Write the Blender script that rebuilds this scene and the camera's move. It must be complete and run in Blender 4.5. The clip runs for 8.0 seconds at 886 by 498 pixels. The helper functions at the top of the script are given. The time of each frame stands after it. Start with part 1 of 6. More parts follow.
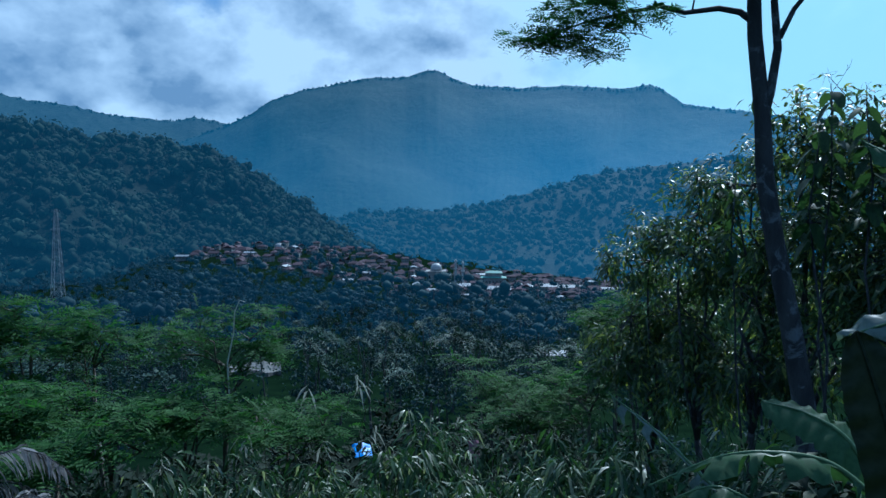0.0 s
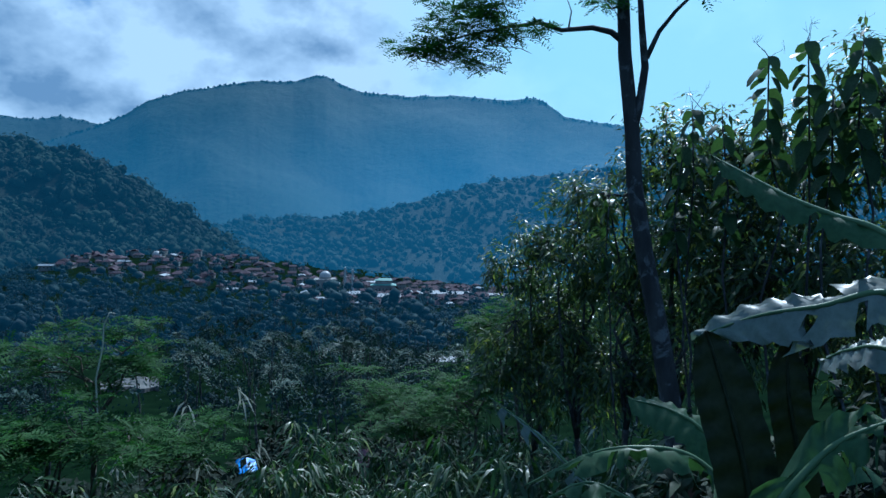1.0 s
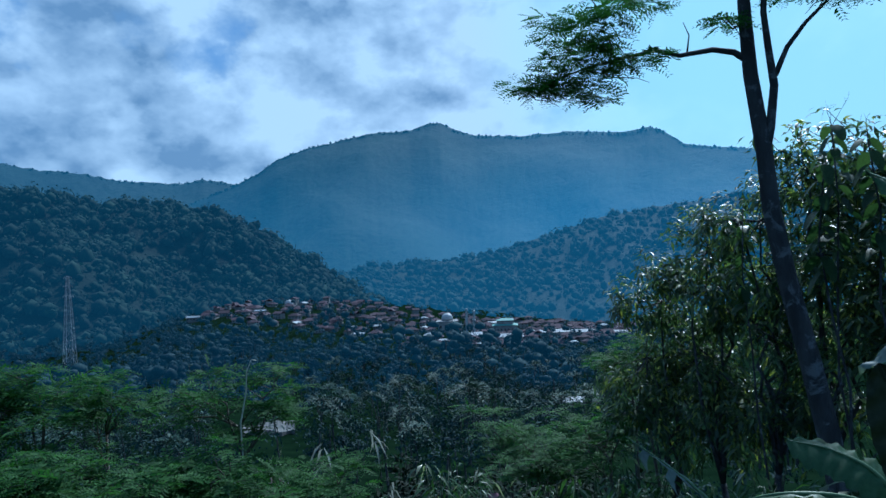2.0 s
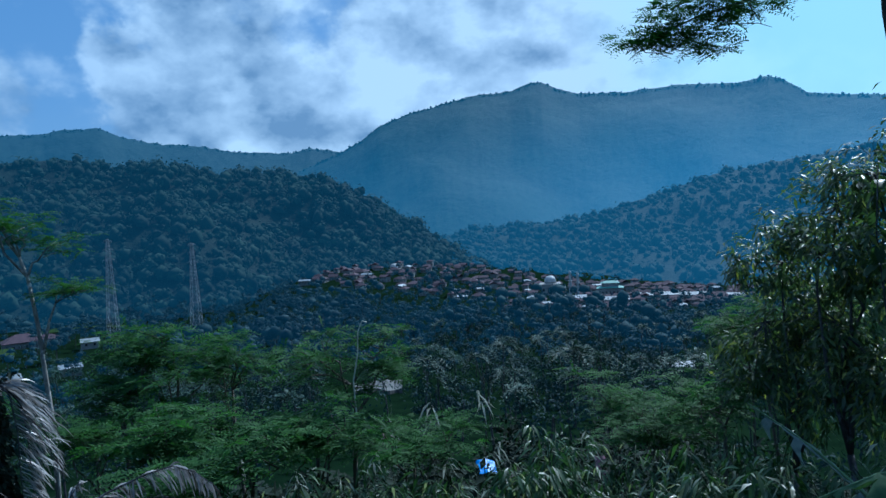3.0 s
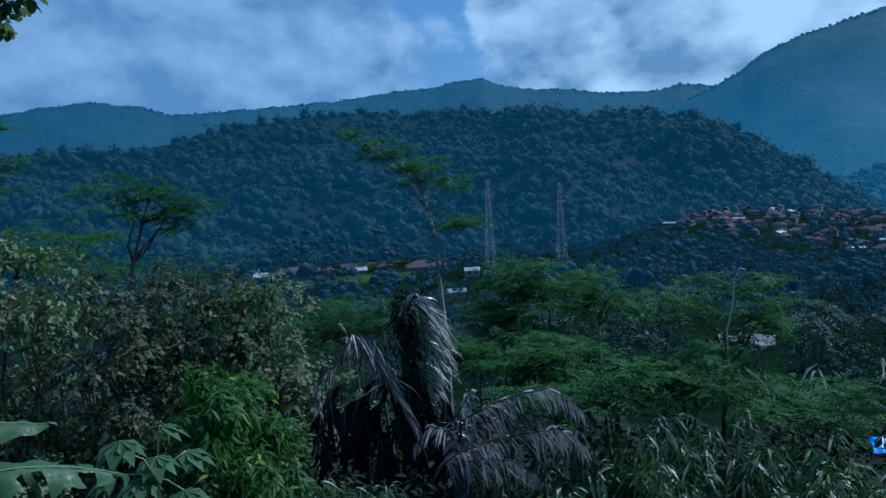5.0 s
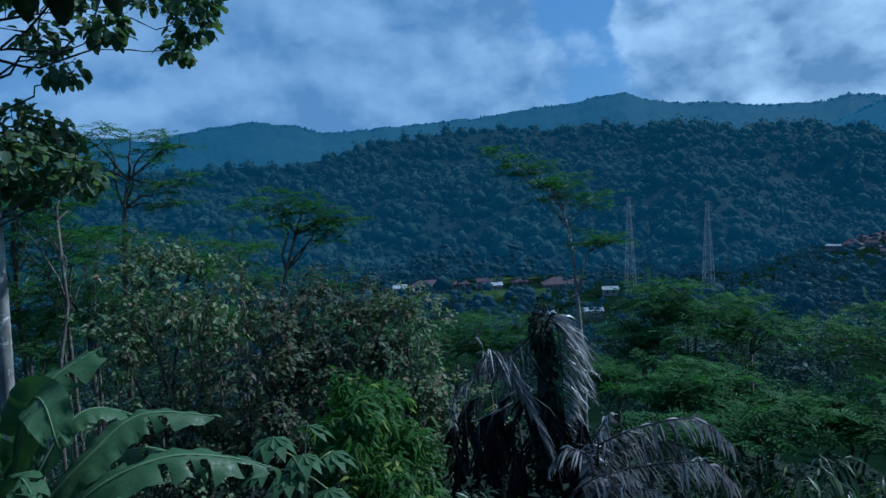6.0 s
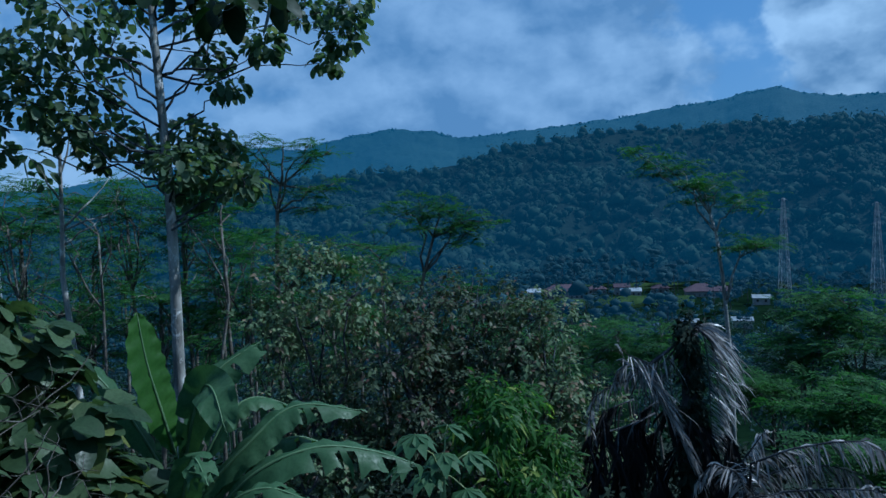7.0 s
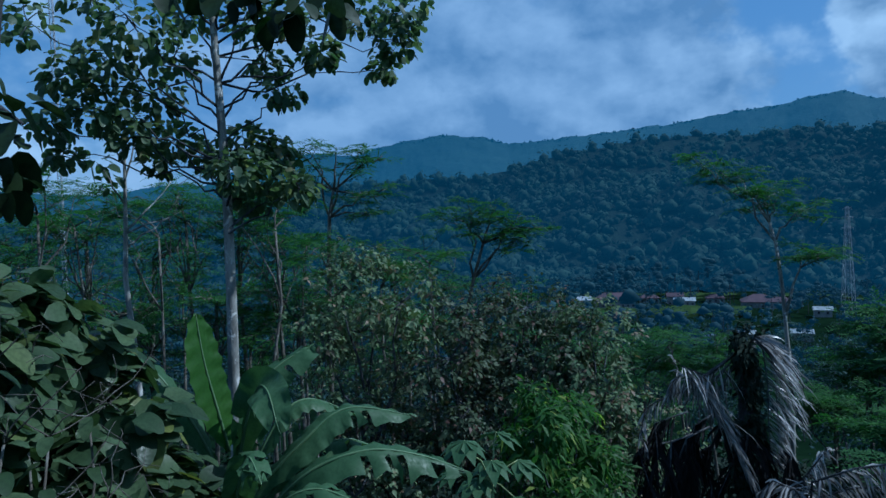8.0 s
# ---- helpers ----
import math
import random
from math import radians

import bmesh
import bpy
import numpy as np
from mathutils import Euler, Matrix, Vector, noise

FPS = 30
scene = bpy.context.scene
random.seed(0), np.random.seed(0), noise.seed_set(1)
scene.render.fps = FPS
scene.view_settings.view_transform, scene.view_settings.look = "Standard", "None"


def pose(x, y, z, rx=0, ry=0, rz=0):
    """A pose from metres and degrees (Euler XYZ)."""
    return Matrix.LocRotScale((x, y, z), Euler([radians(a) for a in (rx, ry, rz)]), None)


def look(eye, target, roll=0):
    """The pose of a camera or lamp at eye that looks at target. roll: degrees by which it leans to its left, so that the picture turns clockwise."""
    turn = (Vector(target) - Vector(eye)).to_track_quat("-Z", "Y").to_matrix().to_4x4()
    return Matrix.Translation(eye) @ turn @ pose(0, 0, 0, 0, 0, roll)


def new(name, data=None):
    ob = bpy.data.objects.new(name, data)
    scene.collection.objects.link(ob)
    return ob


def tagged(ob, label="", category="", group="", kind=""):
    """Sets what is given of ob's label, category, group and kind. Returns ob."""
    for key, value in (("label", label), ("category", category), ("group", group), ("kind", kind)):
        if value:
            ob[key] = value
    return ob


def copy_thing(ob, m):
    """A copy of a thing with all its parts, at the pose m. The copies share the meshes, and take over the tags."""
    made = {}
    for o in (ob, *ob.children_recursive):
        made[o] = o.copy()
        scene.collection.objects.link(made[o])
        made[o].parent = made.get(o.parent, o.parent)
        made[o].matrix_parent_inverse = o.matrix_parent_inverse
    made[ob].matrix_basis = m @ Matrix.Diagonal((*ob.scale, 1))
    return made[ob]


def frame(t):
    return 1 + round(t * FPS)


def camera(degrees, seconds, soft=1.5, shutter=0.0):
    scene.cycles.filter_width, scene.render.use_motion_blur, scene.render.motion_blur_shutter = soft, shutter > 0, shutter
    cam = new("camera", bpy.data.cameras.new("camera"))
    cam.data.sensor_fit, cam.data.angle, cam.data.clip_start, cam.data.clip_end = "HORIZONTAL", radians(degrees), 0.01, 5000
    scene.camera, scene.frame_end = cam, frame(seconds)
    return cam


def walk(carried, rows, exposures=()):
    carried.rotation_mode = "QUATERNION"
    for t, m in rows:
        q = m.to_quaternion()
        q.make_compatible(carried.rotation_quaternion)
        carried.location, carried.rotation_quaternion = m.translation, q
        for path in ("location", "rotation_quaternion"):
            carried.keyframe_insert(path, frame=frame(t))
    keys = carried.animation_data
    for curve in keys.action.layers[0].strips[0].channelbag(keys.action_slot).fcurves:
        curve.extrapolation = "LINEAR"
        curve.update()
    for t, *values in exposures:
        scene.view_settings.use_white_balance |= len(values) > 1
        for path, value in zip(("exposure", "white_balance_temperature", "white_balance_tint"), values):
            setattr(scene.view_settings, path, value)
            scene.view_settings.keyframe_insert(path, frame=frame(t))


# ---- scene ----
cam = camera(66.35, 8.0)
# the lens sits 0.3 m in front of the pivot about which the holder turns: seconds, yaw, pitch, roll
ARM, EYE = 0.30, 1.6
TURNS = [
    (0.0, -3.70, -3.28, -0.30), (0.5, -9.14, -2.91, -0.31), (1.0, -12.99, -2.58, -0.60), (1.5, -9.74, 0.51, 2.05), (1.7, -6.93, 1.48, 2.35),
    (2.8, 3.90, -1.85, 3.10), (3.0, 5.59, -1.78, 3.19), (3.5, 13.56, -2.84, 2.77), (4.0, 17.54, -3.23, 2.89), (4.5, 26.98, -4.57, 2.07), (4.7, 31.17, -4.98, 2.50),
    (5.8, 44.24, -3.66, 2.85), (6.0, 47.23, -3.22, 2.39), (6.5, 52.12, -2.76, 1.93), (7.0, 58.56, -2.45, 2.49), (7.5, 62.71, -2.13, 2.25), (8.0, 62.73, -1.79, 1.96),
]
EXPOSURES = [(0.0, 0.0, 4850, 4), (3.0, 0.0, 4850, 4), (4.5, -0.12, 4750, 4), (6.0, -0.20, 4700, 4), (8.0, -0.22, 4700, 4)]
walk(cam, [(t, pose(-ARM * math.sin(radians(yaw)), ARM * math.cos(radians(yaw)), EYE, 90 + pitch, roll, yaw)) for t, yaw, pitch, roll in TURNS], EXPOSURES)

# ---------------------------------------------------------------- light
SUN_AZ, SUN_EL = 30.0, 47.0


def toward(az, el):
    a, e = radians(az), radians(el)
    return Vector((math.sin(a) * math.cos(e), math.cos(a) * math.cos(e), math.sin(e)))


def at(az, el, d):
    """A place d metres off on the plan, at that azimuth and elevation from where the lens is when it looks that way."""
    a = radians(az)
    yaw = radians(float(np.interp(az, (-62, -45, -30, 0, 16), (62, 50, 13.5, 13.5, -13))))
    return Vector((d * math.sin(a) - ARM * math.sin(yaw), d * math.cos(a) + ARM * math.cos(yaw), EYE + d * math.tan(radians(el))))


class Nodes:
    """Short hand for building node trees."""

    def __init__(self, tree):
        self.tree = tree
        tree.nodes.clear()

    def add(self, kind, inputs=None, **props):
        n = self.tree.nodes.new(kind)
        for k, v in props.items():
            setattr(n, k, v)
        for k, v in (inputs or {}).items():
            if hasattr(v, "is_output"):
                self.tree.links.new(v, n.inputs[k])
            else:
                n.inputs[k].default_value = v
        return n

    def math(self, op, a, b=0.0, c=0.0, clamp=False):
        return self.add("ShaderNodeMath", {0: a, 1: b, 2: c}, operation=op, use_clamp=clamp).outputs[0]

    def mix(self, f, a, b, blend="MIX"):
        n = self.add("ShaderNodeMix", {"Factor": f}, data_type="RGBA", blend_type=blend)
        for k, v in ((6, a), (7, b)):
            if hasattr(v, "is_output"):
                self.tree.links.new(v, n.inputs[k])
            else:
                n.inputs[k].default_value = (*v, 1)
        return n.outputs[2]

    def span(self, v, a, b, lo=0.0, hi=1.0, smooth=True):
        n = self.add("ShaderNodeMapRange", {"Value": v, "From Min": a, "From Max": b, "To Min": lo, "To Max": hi})
        n.interpolation_type = "SMOOTHSTEP" if smooth else "LINEAR"
        return n.outputs[0]

    def noise(self, vec, scale, detail=5.0, rough=0.55, distort=0.0):
        return self.add("ShaderNodeTexNoise", {"Vector": vec, "Scale": scale, "Detail": detail, "Roughness": rough, "Distortion": distort}).outputs[0]


def build_world():
    world = bpy.data.worlds.new("sky")
    scene.world = world
    world.use_nodes = True
    n = Nodes(world.node_tree)
    sky = n.add("ShaderNodeTexSky", sky_type="NISHITA", sun_disc=False, sun_elevation=radians(SUN_EL), sun_rotation=radians(SUN_AZ), air_density=1.0, dust_density=1.2, ozone_density=2.0)
    co = n.add("ShaderNodeTexCoord").outputs["Generated"]
    sep = n.add("ShaderNodeSeparateXYZ", {0: co})
    up = n.math("MAXIMUM", sep.outputs[2], 0.0)
    flat = n.add("ShaderNodeCombineXYZ", {0: sep.outputs[0], 1: sep.outputs[1], 2: n.math("MULTIPLY", up, 1.45)}).outputs[0]
    # large banks, broken into heaped billows; the way is bent a little so that no bank is round
    bend = n.add("ShaderNodeTexNoise", {"Vector": co, "Scale": 7.0, "Detail": 5.0, "Roughness": 0.6}).outputs["Color"]
    shiftv = n.add("ShaderNodeVectorMath", {0: bend, 1: (0.5, 0.5, 0.5)}, operation="SUBTRACT").outputs[0]
    bent = n.add("ShaderNodeVectorMath", {0: n.add("ShaderNodeVectorMath", {0: shiftv, "Scale": 0.26}, operation="SCALE").outputs[0], 1: co}, operation="ADD").outputs[0]
    bent = n.add("ShaderNodeVectorMath", {0: bent}, operation="NORMALIZE").outputs[0]

    def heaps(vec):
        """Cauliflower billows: round cells at three sizes over soft noise."""
        wob = n.add("ShaderNodeTexNoise", {"Vector": vec, "Scale": 13.0, "Detail": 4.0, "Roughness": 0.62}).outputs["Color"]
        off = n.add("ShaderNodeVectorMath", {0: n.add("ShaderNodeVectorMath", {0: wob, 1: (0.5, 0.5, 0.5)}, operation="SUBTRACT").outputs[0], "Scale": 0.10}, operation="SCALE").outputs[0]
        v = n.add("ShaderNodeVectorMath", {0: vec, 1: off}, operation="ADD").outputs[0]
        total = n.math("MULTIPLY", n.noise(vec, 7.0, 5.0, 0.5), 0.62)
        for scale, weight in ((6.0, 0.34), (14.0, 0.16), (34.0, 0.06)):
            cell = n.add("ShaderNodeTexVoronoi", {"Vector": v, "Scale": scale, "Smoothness": 0.35}, feature="SMOOTH_F1").outputs["Distance"]
            total = n.math("ADD", total, n.math("MULTIPLY", n.math("SUBTRACT", 0.75, cell), weight))
        return total

    banks = n.noise(flat, 3.2, 3.0, 0.5)
    billow = heaps(flat)
    sunside = n.add("ShaderNodeVectorMath", {0: flat, 1: (0.024, 0.012, 0.046)}, operation="ADD").outputs[0]
    billow_sun = heaps(sunside)
    field = n.math("ADD", n.math("MULTIPLY", banks, 0.45), n.math("MULTIPLY", billow, 0.62))

    def puff(paz, pel, size, strength):
        d = toward(paz, pel)
        dot = n.add("ShaderNodeVectorMath", {0: bent, 1: d}, operation="DOT_PRODUCT").outputs["Value"]
        return n.span(dot, math.cos(radians(size)), 1.0, 0.0, strength)

    for p in ((-14, 14, 22, 0.24), (4, 15, 16, 0.20), (-50, 13, 16, 0.16), (-33, 14, 9, -0.21), (-68, 11, 16, 0.14), (-78, 17, 16, -0.12), (24, 16, 14, -0.08), (-29, 12.5, 5, 0.22), (-17, 18.5, 6.0, -0.18), (-41, 18, 7, -0.08)):
        field = n.math("ADD", field, puff(*p))
    veil = puff(-64, 14, 42, 1.0)
    field = n.math("ADD", field, n.math("MULTIPLY", veil, 0.10))
    cover = n.span(field, 0.44, 0.63)
    lit = n.math("MULTIPLY_ADD", n.math("SUBTRACT", billow, billow_sun), 3.6, 0.40)
    thick = n.span(field, 0.60, 0.95, 0.22, -0.28)
    lit = n.math("ADD", n.math("ADD", lit, puff(4, 15, 22, 0.58)), thick, clamp=True)
    white = n.mix(n.math("MULTIPLY", veil, 0.9), n.mix(lit, (0.195, 0.30, 0.425), (0.68, 0.81, 0.895)), n.mix(lit, (0.17, 0.29, 0.45), (0.37, 0.50, 0.65)))
    sunward = n.add("ShaderNodeVectorMath", {0: co, 1: toward(36, 17)}, operation="DOT_PRODUCT").outputs["Value"]
    glare = n.span(sunward, 0.86, 0.985, 0.0, 1.0)
    blue = n.mix(0.55, n.mix(1.0, sky.outputs[0], (0.10, 0.10, 0.10), "MULTIPLY"), (0.12, 0.305, 0.555))
    base = n.mix(n.math("MULTIPLY", cover, 0.86), blue, white)
    final = n.mix(n.math("MULTIPLY", glare, 0.80), base, (0.52, 0.86, 0.98))
    bg = n.add("ShaderNodeBackground", {"Color": final, "Strength": 0.95})
    out = n.add("ShaderNodeOutputWorld")
    n.tree.links.new(bg.outputs[0], out.inputs[0])


build_world()
lamp = bpy.data.lights.new("sun", "SUN")
lamp.energy, lamp.angle, lamp.color = 4.6, radians(0.6), (1.0, 0.95, 0.86)
sun = new("sun", lamp)
sun.matrix_world = look(toward(SUN_AZ, SUN_EL) * 50, (0, 0, 0))


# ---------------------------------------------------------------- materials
# blue emission that paints the haze of distance onto far surfaces
HAZE_GLOW = (0.036, 0.160, 0.288)


def material(name):
    m = bpy.data.materials.new(name)
    m.use_nodes = True
    return m, Nodes(m.node_tree)


def leafy(name, dark, light, tip=None, gloss=0.45, through_light=0.3, scale=0.6, dry=0.0, relief=0.0, air=None, vary=0.6, green=True):
    """Foliage: each leaf has a tone of its own, clumps vary, some leaves yellowed; light passes through the blade. air:
    strength of painted haze, as blue emission.
    """
    m, n = material(name)
    geo = n.add("ShaderNodeNewGeometry")
    isl = geo.outputs["Random Per Island"]
    pos = geo.outputs["Position"]
    clump = n.noise(pos, scale, 3.0)
    tone = n.math("ADD", n.math("MULTIPLY", isl, vary), n.math("MULTIPLY", n.span(clump, 0.3, 0.7), 1.0 - vary))
    col = n.mix(tone, dark, light)
    if tip:
        col = n.mix(n.span(isl, 1.0 - dry - 0.05, 1.0 - dry + 0.02), col, tip)
    fine = n.noise(pos, 38.0 if scale > 0.2 else 2.0, 4.0)
    col = n.mix(n.span(fine, 0.35, 0.7, 0.0, 0.35), col, [c * 0.55 for c in dark])
    normal = {}
    if relief:
        normal = {"Normal": n.add("ShaderNodeBump", {"Height": n.noise(pos, relief, 5.0, 0.65), "Strength": 0.9, "Distance": 1.0 / relief}).outputs[0]}
    bsdf = n.add("ShaderNodeBsdfPrincipled", {"Base Color": col, "Roughness": n.span(fine, 0.3, 0.7, gloss - 0.08, gloss + 0.15), "Specular IOR Level": 0.45 if gloss < 0.42 else 0.2, **normal, **({"Emission Color": (*HAZE_GLOW, 1), "Emission Strength": air} if air else {})})
    shader = bsdf.outputs[0]
    if through_light:
        warm = n.mix(0.5, col, n.mix(1.0, col, (1.5, 1.9, 0.5), "MULTIPLY")) if green else col
        tr = n.add("ShaderNodeBsdfTranslucent", {"Color": warm})
        mx = n.add("ShaderNodeMixShader", {0: through_light, 1: shader, 2: tr.outputs[0]})
        shader = mx.outputs[0]
    out = n.add("ShaderNodeOutputMaterial")
    n.tree.links.new(shader, out.inputs[0])
    return m


def plain(name, a, b, rough=0.8, scale=3.0, fine=40.0, bump=0.3, metal=0.0, per_piece=0.0, spec=0.3):
    """A surface with stains at a large scale and grain at a small one."""
    m, n = material(name)
    co = n.add("ShaderNodeTexCoord").outputs["Object"]
    s = n.noise(co, scale, 5.0, 0.6)
    g = n.noise(co, fine, 5.0, 0.6)
    f = n.math("ADD", n.math("MULTIPLY", n.span(s, 0.3, 0.7), 0.65), n.math("MULTIPLY", g, 0.35))
    col = n.mix(f, a, b)
    if per_piece:
        r = n.add("ShaderNodeObjectInfo").outputs["Random"]
        col = n.mix(n.math("MULTIPLY", r, per_piece), col, n.mix(1.0, col, (0.45, 0.5, 0.55), "MULTIPLY"))
    bp = n.add("ShaderNodeBump", {"Height": g, "Strength": bump, "Distance": 0.02})
    bsdf = n.add("ShaderNodeBsdfPrincipled", {"Base Color": col, "Roughness": n.span(g, 0.2, 0.8, max(0.05, rough - 0.12), min(1.0, rough + 0.1)), "Metallic": metal, "Specular IOR Level": spec, "Normal": bp.outputs[0]})
    out = n.add("ShaderNodeOutputMaterial")
    n.tree.links.new(bsdf.outputs[0], out.inputs[0])
    return m


def bark(name, a, b, patch, scale=5.0):
    m, n = material(name)
    co = n.add("ShaderNodeTexCoord").outputs["Object"]
    mp = n.add("ShaderNodeMapping", {"Vector": co, "Scale": (1.0, 1.0, 0.35)}).outputs[0]
    s = n.noise(mp, scale, 5.0, 0.6)
    g = n.noise(mp, scale * 9, 6.0, 0.65)
    lich = n.noise(co, scale * 0.8, 4.0, 0.7, 0.6)
    col = n.mix(n.span(s, 0.3, 0.7), a, b)
    col = n.mix(n.span(lich, 0.52, 0.64), col, patch)
    col = n.mix(n.span(g, 0.55, 0.75, 0.0, 0.6), col, [c * 0.4 for c in a])
    bp = n.add("ShaderNodeBump", {"Height": g, "Strength": 0.6, "Distance": 0.03})
    bsdf = n.add("ShaderNodeBsdfPrincipled", {"Base Color": col, "Roughness": 0.85, "Specular IOR Level": 0.2, "Normal": bp.outputs[0]})
    out = n.add("ShaderNodeOutputMaterial")
    n.tree.links.new(bsdf.outputs[0], out.inputs[0])
    return m


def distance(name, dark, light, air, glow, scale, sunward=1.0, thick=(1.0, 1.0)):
    """Far wooded slopes; the pale blue haze before them is painted on as emission."""
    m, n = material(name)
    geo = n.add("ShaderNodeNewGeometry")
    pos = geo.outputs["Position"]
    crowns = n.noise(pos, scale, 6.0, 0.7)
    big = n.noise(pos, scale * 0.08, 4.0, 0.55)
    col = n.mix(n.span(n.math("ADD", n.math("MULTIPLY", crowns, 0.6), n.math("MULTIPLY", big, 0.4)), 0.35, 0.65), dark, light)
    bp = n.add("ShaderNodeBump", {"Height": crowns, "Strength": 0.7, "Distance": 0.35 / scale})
    # the emitted haze grows brighter towards the sun's side
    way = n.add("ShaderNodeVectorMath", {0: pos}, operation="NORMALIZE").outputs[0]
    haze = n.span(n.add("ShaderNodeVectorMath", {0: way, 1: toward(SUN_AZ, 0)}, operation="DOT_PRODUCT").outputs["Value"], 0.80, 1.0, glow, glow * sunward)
    # the painted haze is strongest low over the valley
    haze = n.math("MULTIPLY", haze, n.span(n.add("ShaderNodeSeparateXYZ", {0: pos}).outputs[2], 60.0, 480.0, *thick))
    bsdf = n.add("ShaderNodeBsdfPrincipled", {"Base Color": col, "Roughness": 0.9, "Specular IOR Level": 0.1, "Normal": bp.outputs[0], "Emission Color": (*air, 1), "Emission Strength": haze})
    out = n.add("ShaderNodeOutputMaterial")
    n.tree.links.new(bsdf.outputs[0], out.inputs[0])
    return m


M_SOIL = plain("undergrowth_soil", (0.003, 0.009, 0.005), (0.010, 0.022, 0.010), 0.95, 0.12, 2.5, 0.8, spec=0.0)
M_FAR = distance("far_mountain", (0.004, 0.013, 0.011), (0.010, 0.026, 0.017), HAZE_GLOW, 0.50, 0.055, 1.6, (1.18, 0.78))
M_RIDGE = distance("far_ridge", (0.006, 0.016, 0.018), (0.013, 0.028, 0.026), HAZE_GLOW, 0.43, 0.05)
M_HILL = distance("wooded_hill", (0.003, 0.008, 0.007), (0.007, 0.015, 0.010), HAZE_GLOW, 0.18, 0.11)
M_SPUR = distance("wooded_spur", (0.003, 0.009, 0.007), (0.006, 0.014, 0.009), HAZE_GLOW, 0.37, 0.09, 1.1)
# the valley's bluish veil is mixed into this leaf colour
M_WOODS = leafy("valley_leaves", (0.008, 0.022, 0.028), (0.030, 0.066, 0.064), None, 0.8, 0.10, 0.10, vary=0.35)
M_COCONUT = leafy("coconut_fronds", (0.012, 0.034, 0.026), (0.055, 0.110, 0.082), None, 0.6, 0.10, 0.05)
# leaves of the shadowed slope, their shade put into a near-black green
M_SHADE = leafy("shade_dark_leaves", (0.005, 0.012, 0.007), (0.019, 0.033, 0.018), None, 0.8, 0.05, 0.3)
# far crowns carry painted haze as emission, valley floor ones a bluer colour too
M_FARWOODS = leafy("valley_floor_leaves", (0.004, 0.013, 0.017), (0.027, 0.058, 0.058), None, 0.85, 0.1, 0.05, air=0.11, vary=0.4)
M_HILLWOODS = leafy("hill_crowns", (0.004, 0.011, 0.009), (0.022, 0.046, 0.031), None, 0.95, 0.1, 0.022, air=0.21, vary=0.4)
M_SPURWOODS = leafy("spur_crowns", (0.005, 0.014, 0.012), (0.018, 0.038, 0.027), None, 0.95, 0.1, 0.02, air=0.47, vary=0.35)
M_FEATHER = leafy("feathery_leaves", (0.010, 0.044, 0.014), (0.076, 0.180, 0.044), None, 0.68, 0.42, 1.3)
M_BROAD = leafy("broad_leaves", (0.016, 0.038, 0.018), (0.125, 0.180, 0.075), (0.32, 0.34, 0.08), 0.36, 0.42, 0.8, 0.08, vary=0.75)
M_DUSTY = leafy("dusty_leaves", (0.052, 0.090, 0.042), (0.185, 0.235, 0.115), (0.21, 0.15, 0.10), 0.5, 0.22, 0.6, 0.10)
M_MAROON = leafy("dull_leaves", (0.026, 0.044, 0.024), (0.098, 0.122, 0.064), (0.12, 0.070, 0.055), 0.5, 0.25, 0.6, 0.10)
M_BRIGHT = leafy("bright_leaves", (0.024, 0.068, 0.014), (0.072, 0.165, 0.032), (0.30, 0.36, 0.08), 0.48, 0.48, 1.2, 0.04)
M_TEAK = leafy("teak_leaves", (0.042, 0.078, 0.042), (0.155, 0.205, 0.115), (0.20, 0.20, 0.10), 0.42, 0.45, 0.7, 0.05)
M_BIGLEAF = leafy("big_shrub_leaves", (0.014, 0.034, 0.014), (0.104, 0.150, 0.068), (0.15, 0.17, 0.04), 0.42, 0.3, 1.6, 0.07, vary=0.75)
# brownish leaf in shadow: the shade is put into its dark colour
M_SHADEBANANA = leafy("shaded_banana_leaf", (0.010, 0.016, 0.006), (0.020, 0.028, 0.010), None, 0.6, 0.06, 1.5)
# waxy pale blade, with the sky's reflection painted into the base colour
M_PALEBANANA = leafy("waxy_sheen_banana_leaf", (0.075, 0.105, 0.095), (0.165, 0.20, 0.18), None, 0.36, 0.2, 1.5)
M_YOUNGBANANA = leafy("young_banana_leaf", (0.034, 0.090, 0.016), (0.062, 0.135, 0.026), None, 0.45, 0.35, 1.5)
M_BANANA = leafy("banana_leaf", (0.028, 0.074, 0.032), (0.082, 0.142, 0.062), None, 0.46, 0.25, 1.5)
M_DRYPALM = leafy("dry_palm_leaf", (0.16, 0.155, 0.155), (0.62, 0.60, 0.59), (0.04, 0.036, 0.035), 0.30, 0.25, 1.5, 0.25, vary=0.85, green=False)
# near-black fronds: the shade of the hollow is put into their colour
M_SHADETHATCH = leafy("shade_dark_thatch", (0.006, 0.006, 0.007), (0.024, 0.023, 0.024), (0.10, 0.095, 0.09), 0.7, 0.0, 1.5, 0.05)
M_CANE = leafy("cane_leaves", (0.012, 0.040, 0.018), (0.062, 0.122, 0.040), (0.34, 0.36, 0.27), 0.40, 0.3, 0.5, 0.08, vary=0.75)
M_PALELEAF = leafy("pale_bamboo_leaf", (0.22, 0.25, 0.21), (0.42, 0.44, 0.38), None, 0.35, 0.35, 1.5, green=False)
M_BARK = bark("grey_brown_bark", (0.060, 0.052, 0.042), (0.120, 0.108, 0.090), (0.19, 0.19, 0.17))
M_DARKBARK = bark("dark_bark", (0.030, 0.030, 0.032), (0.060, 0.062, 0.066), (0.12, 0.13, 0.14))
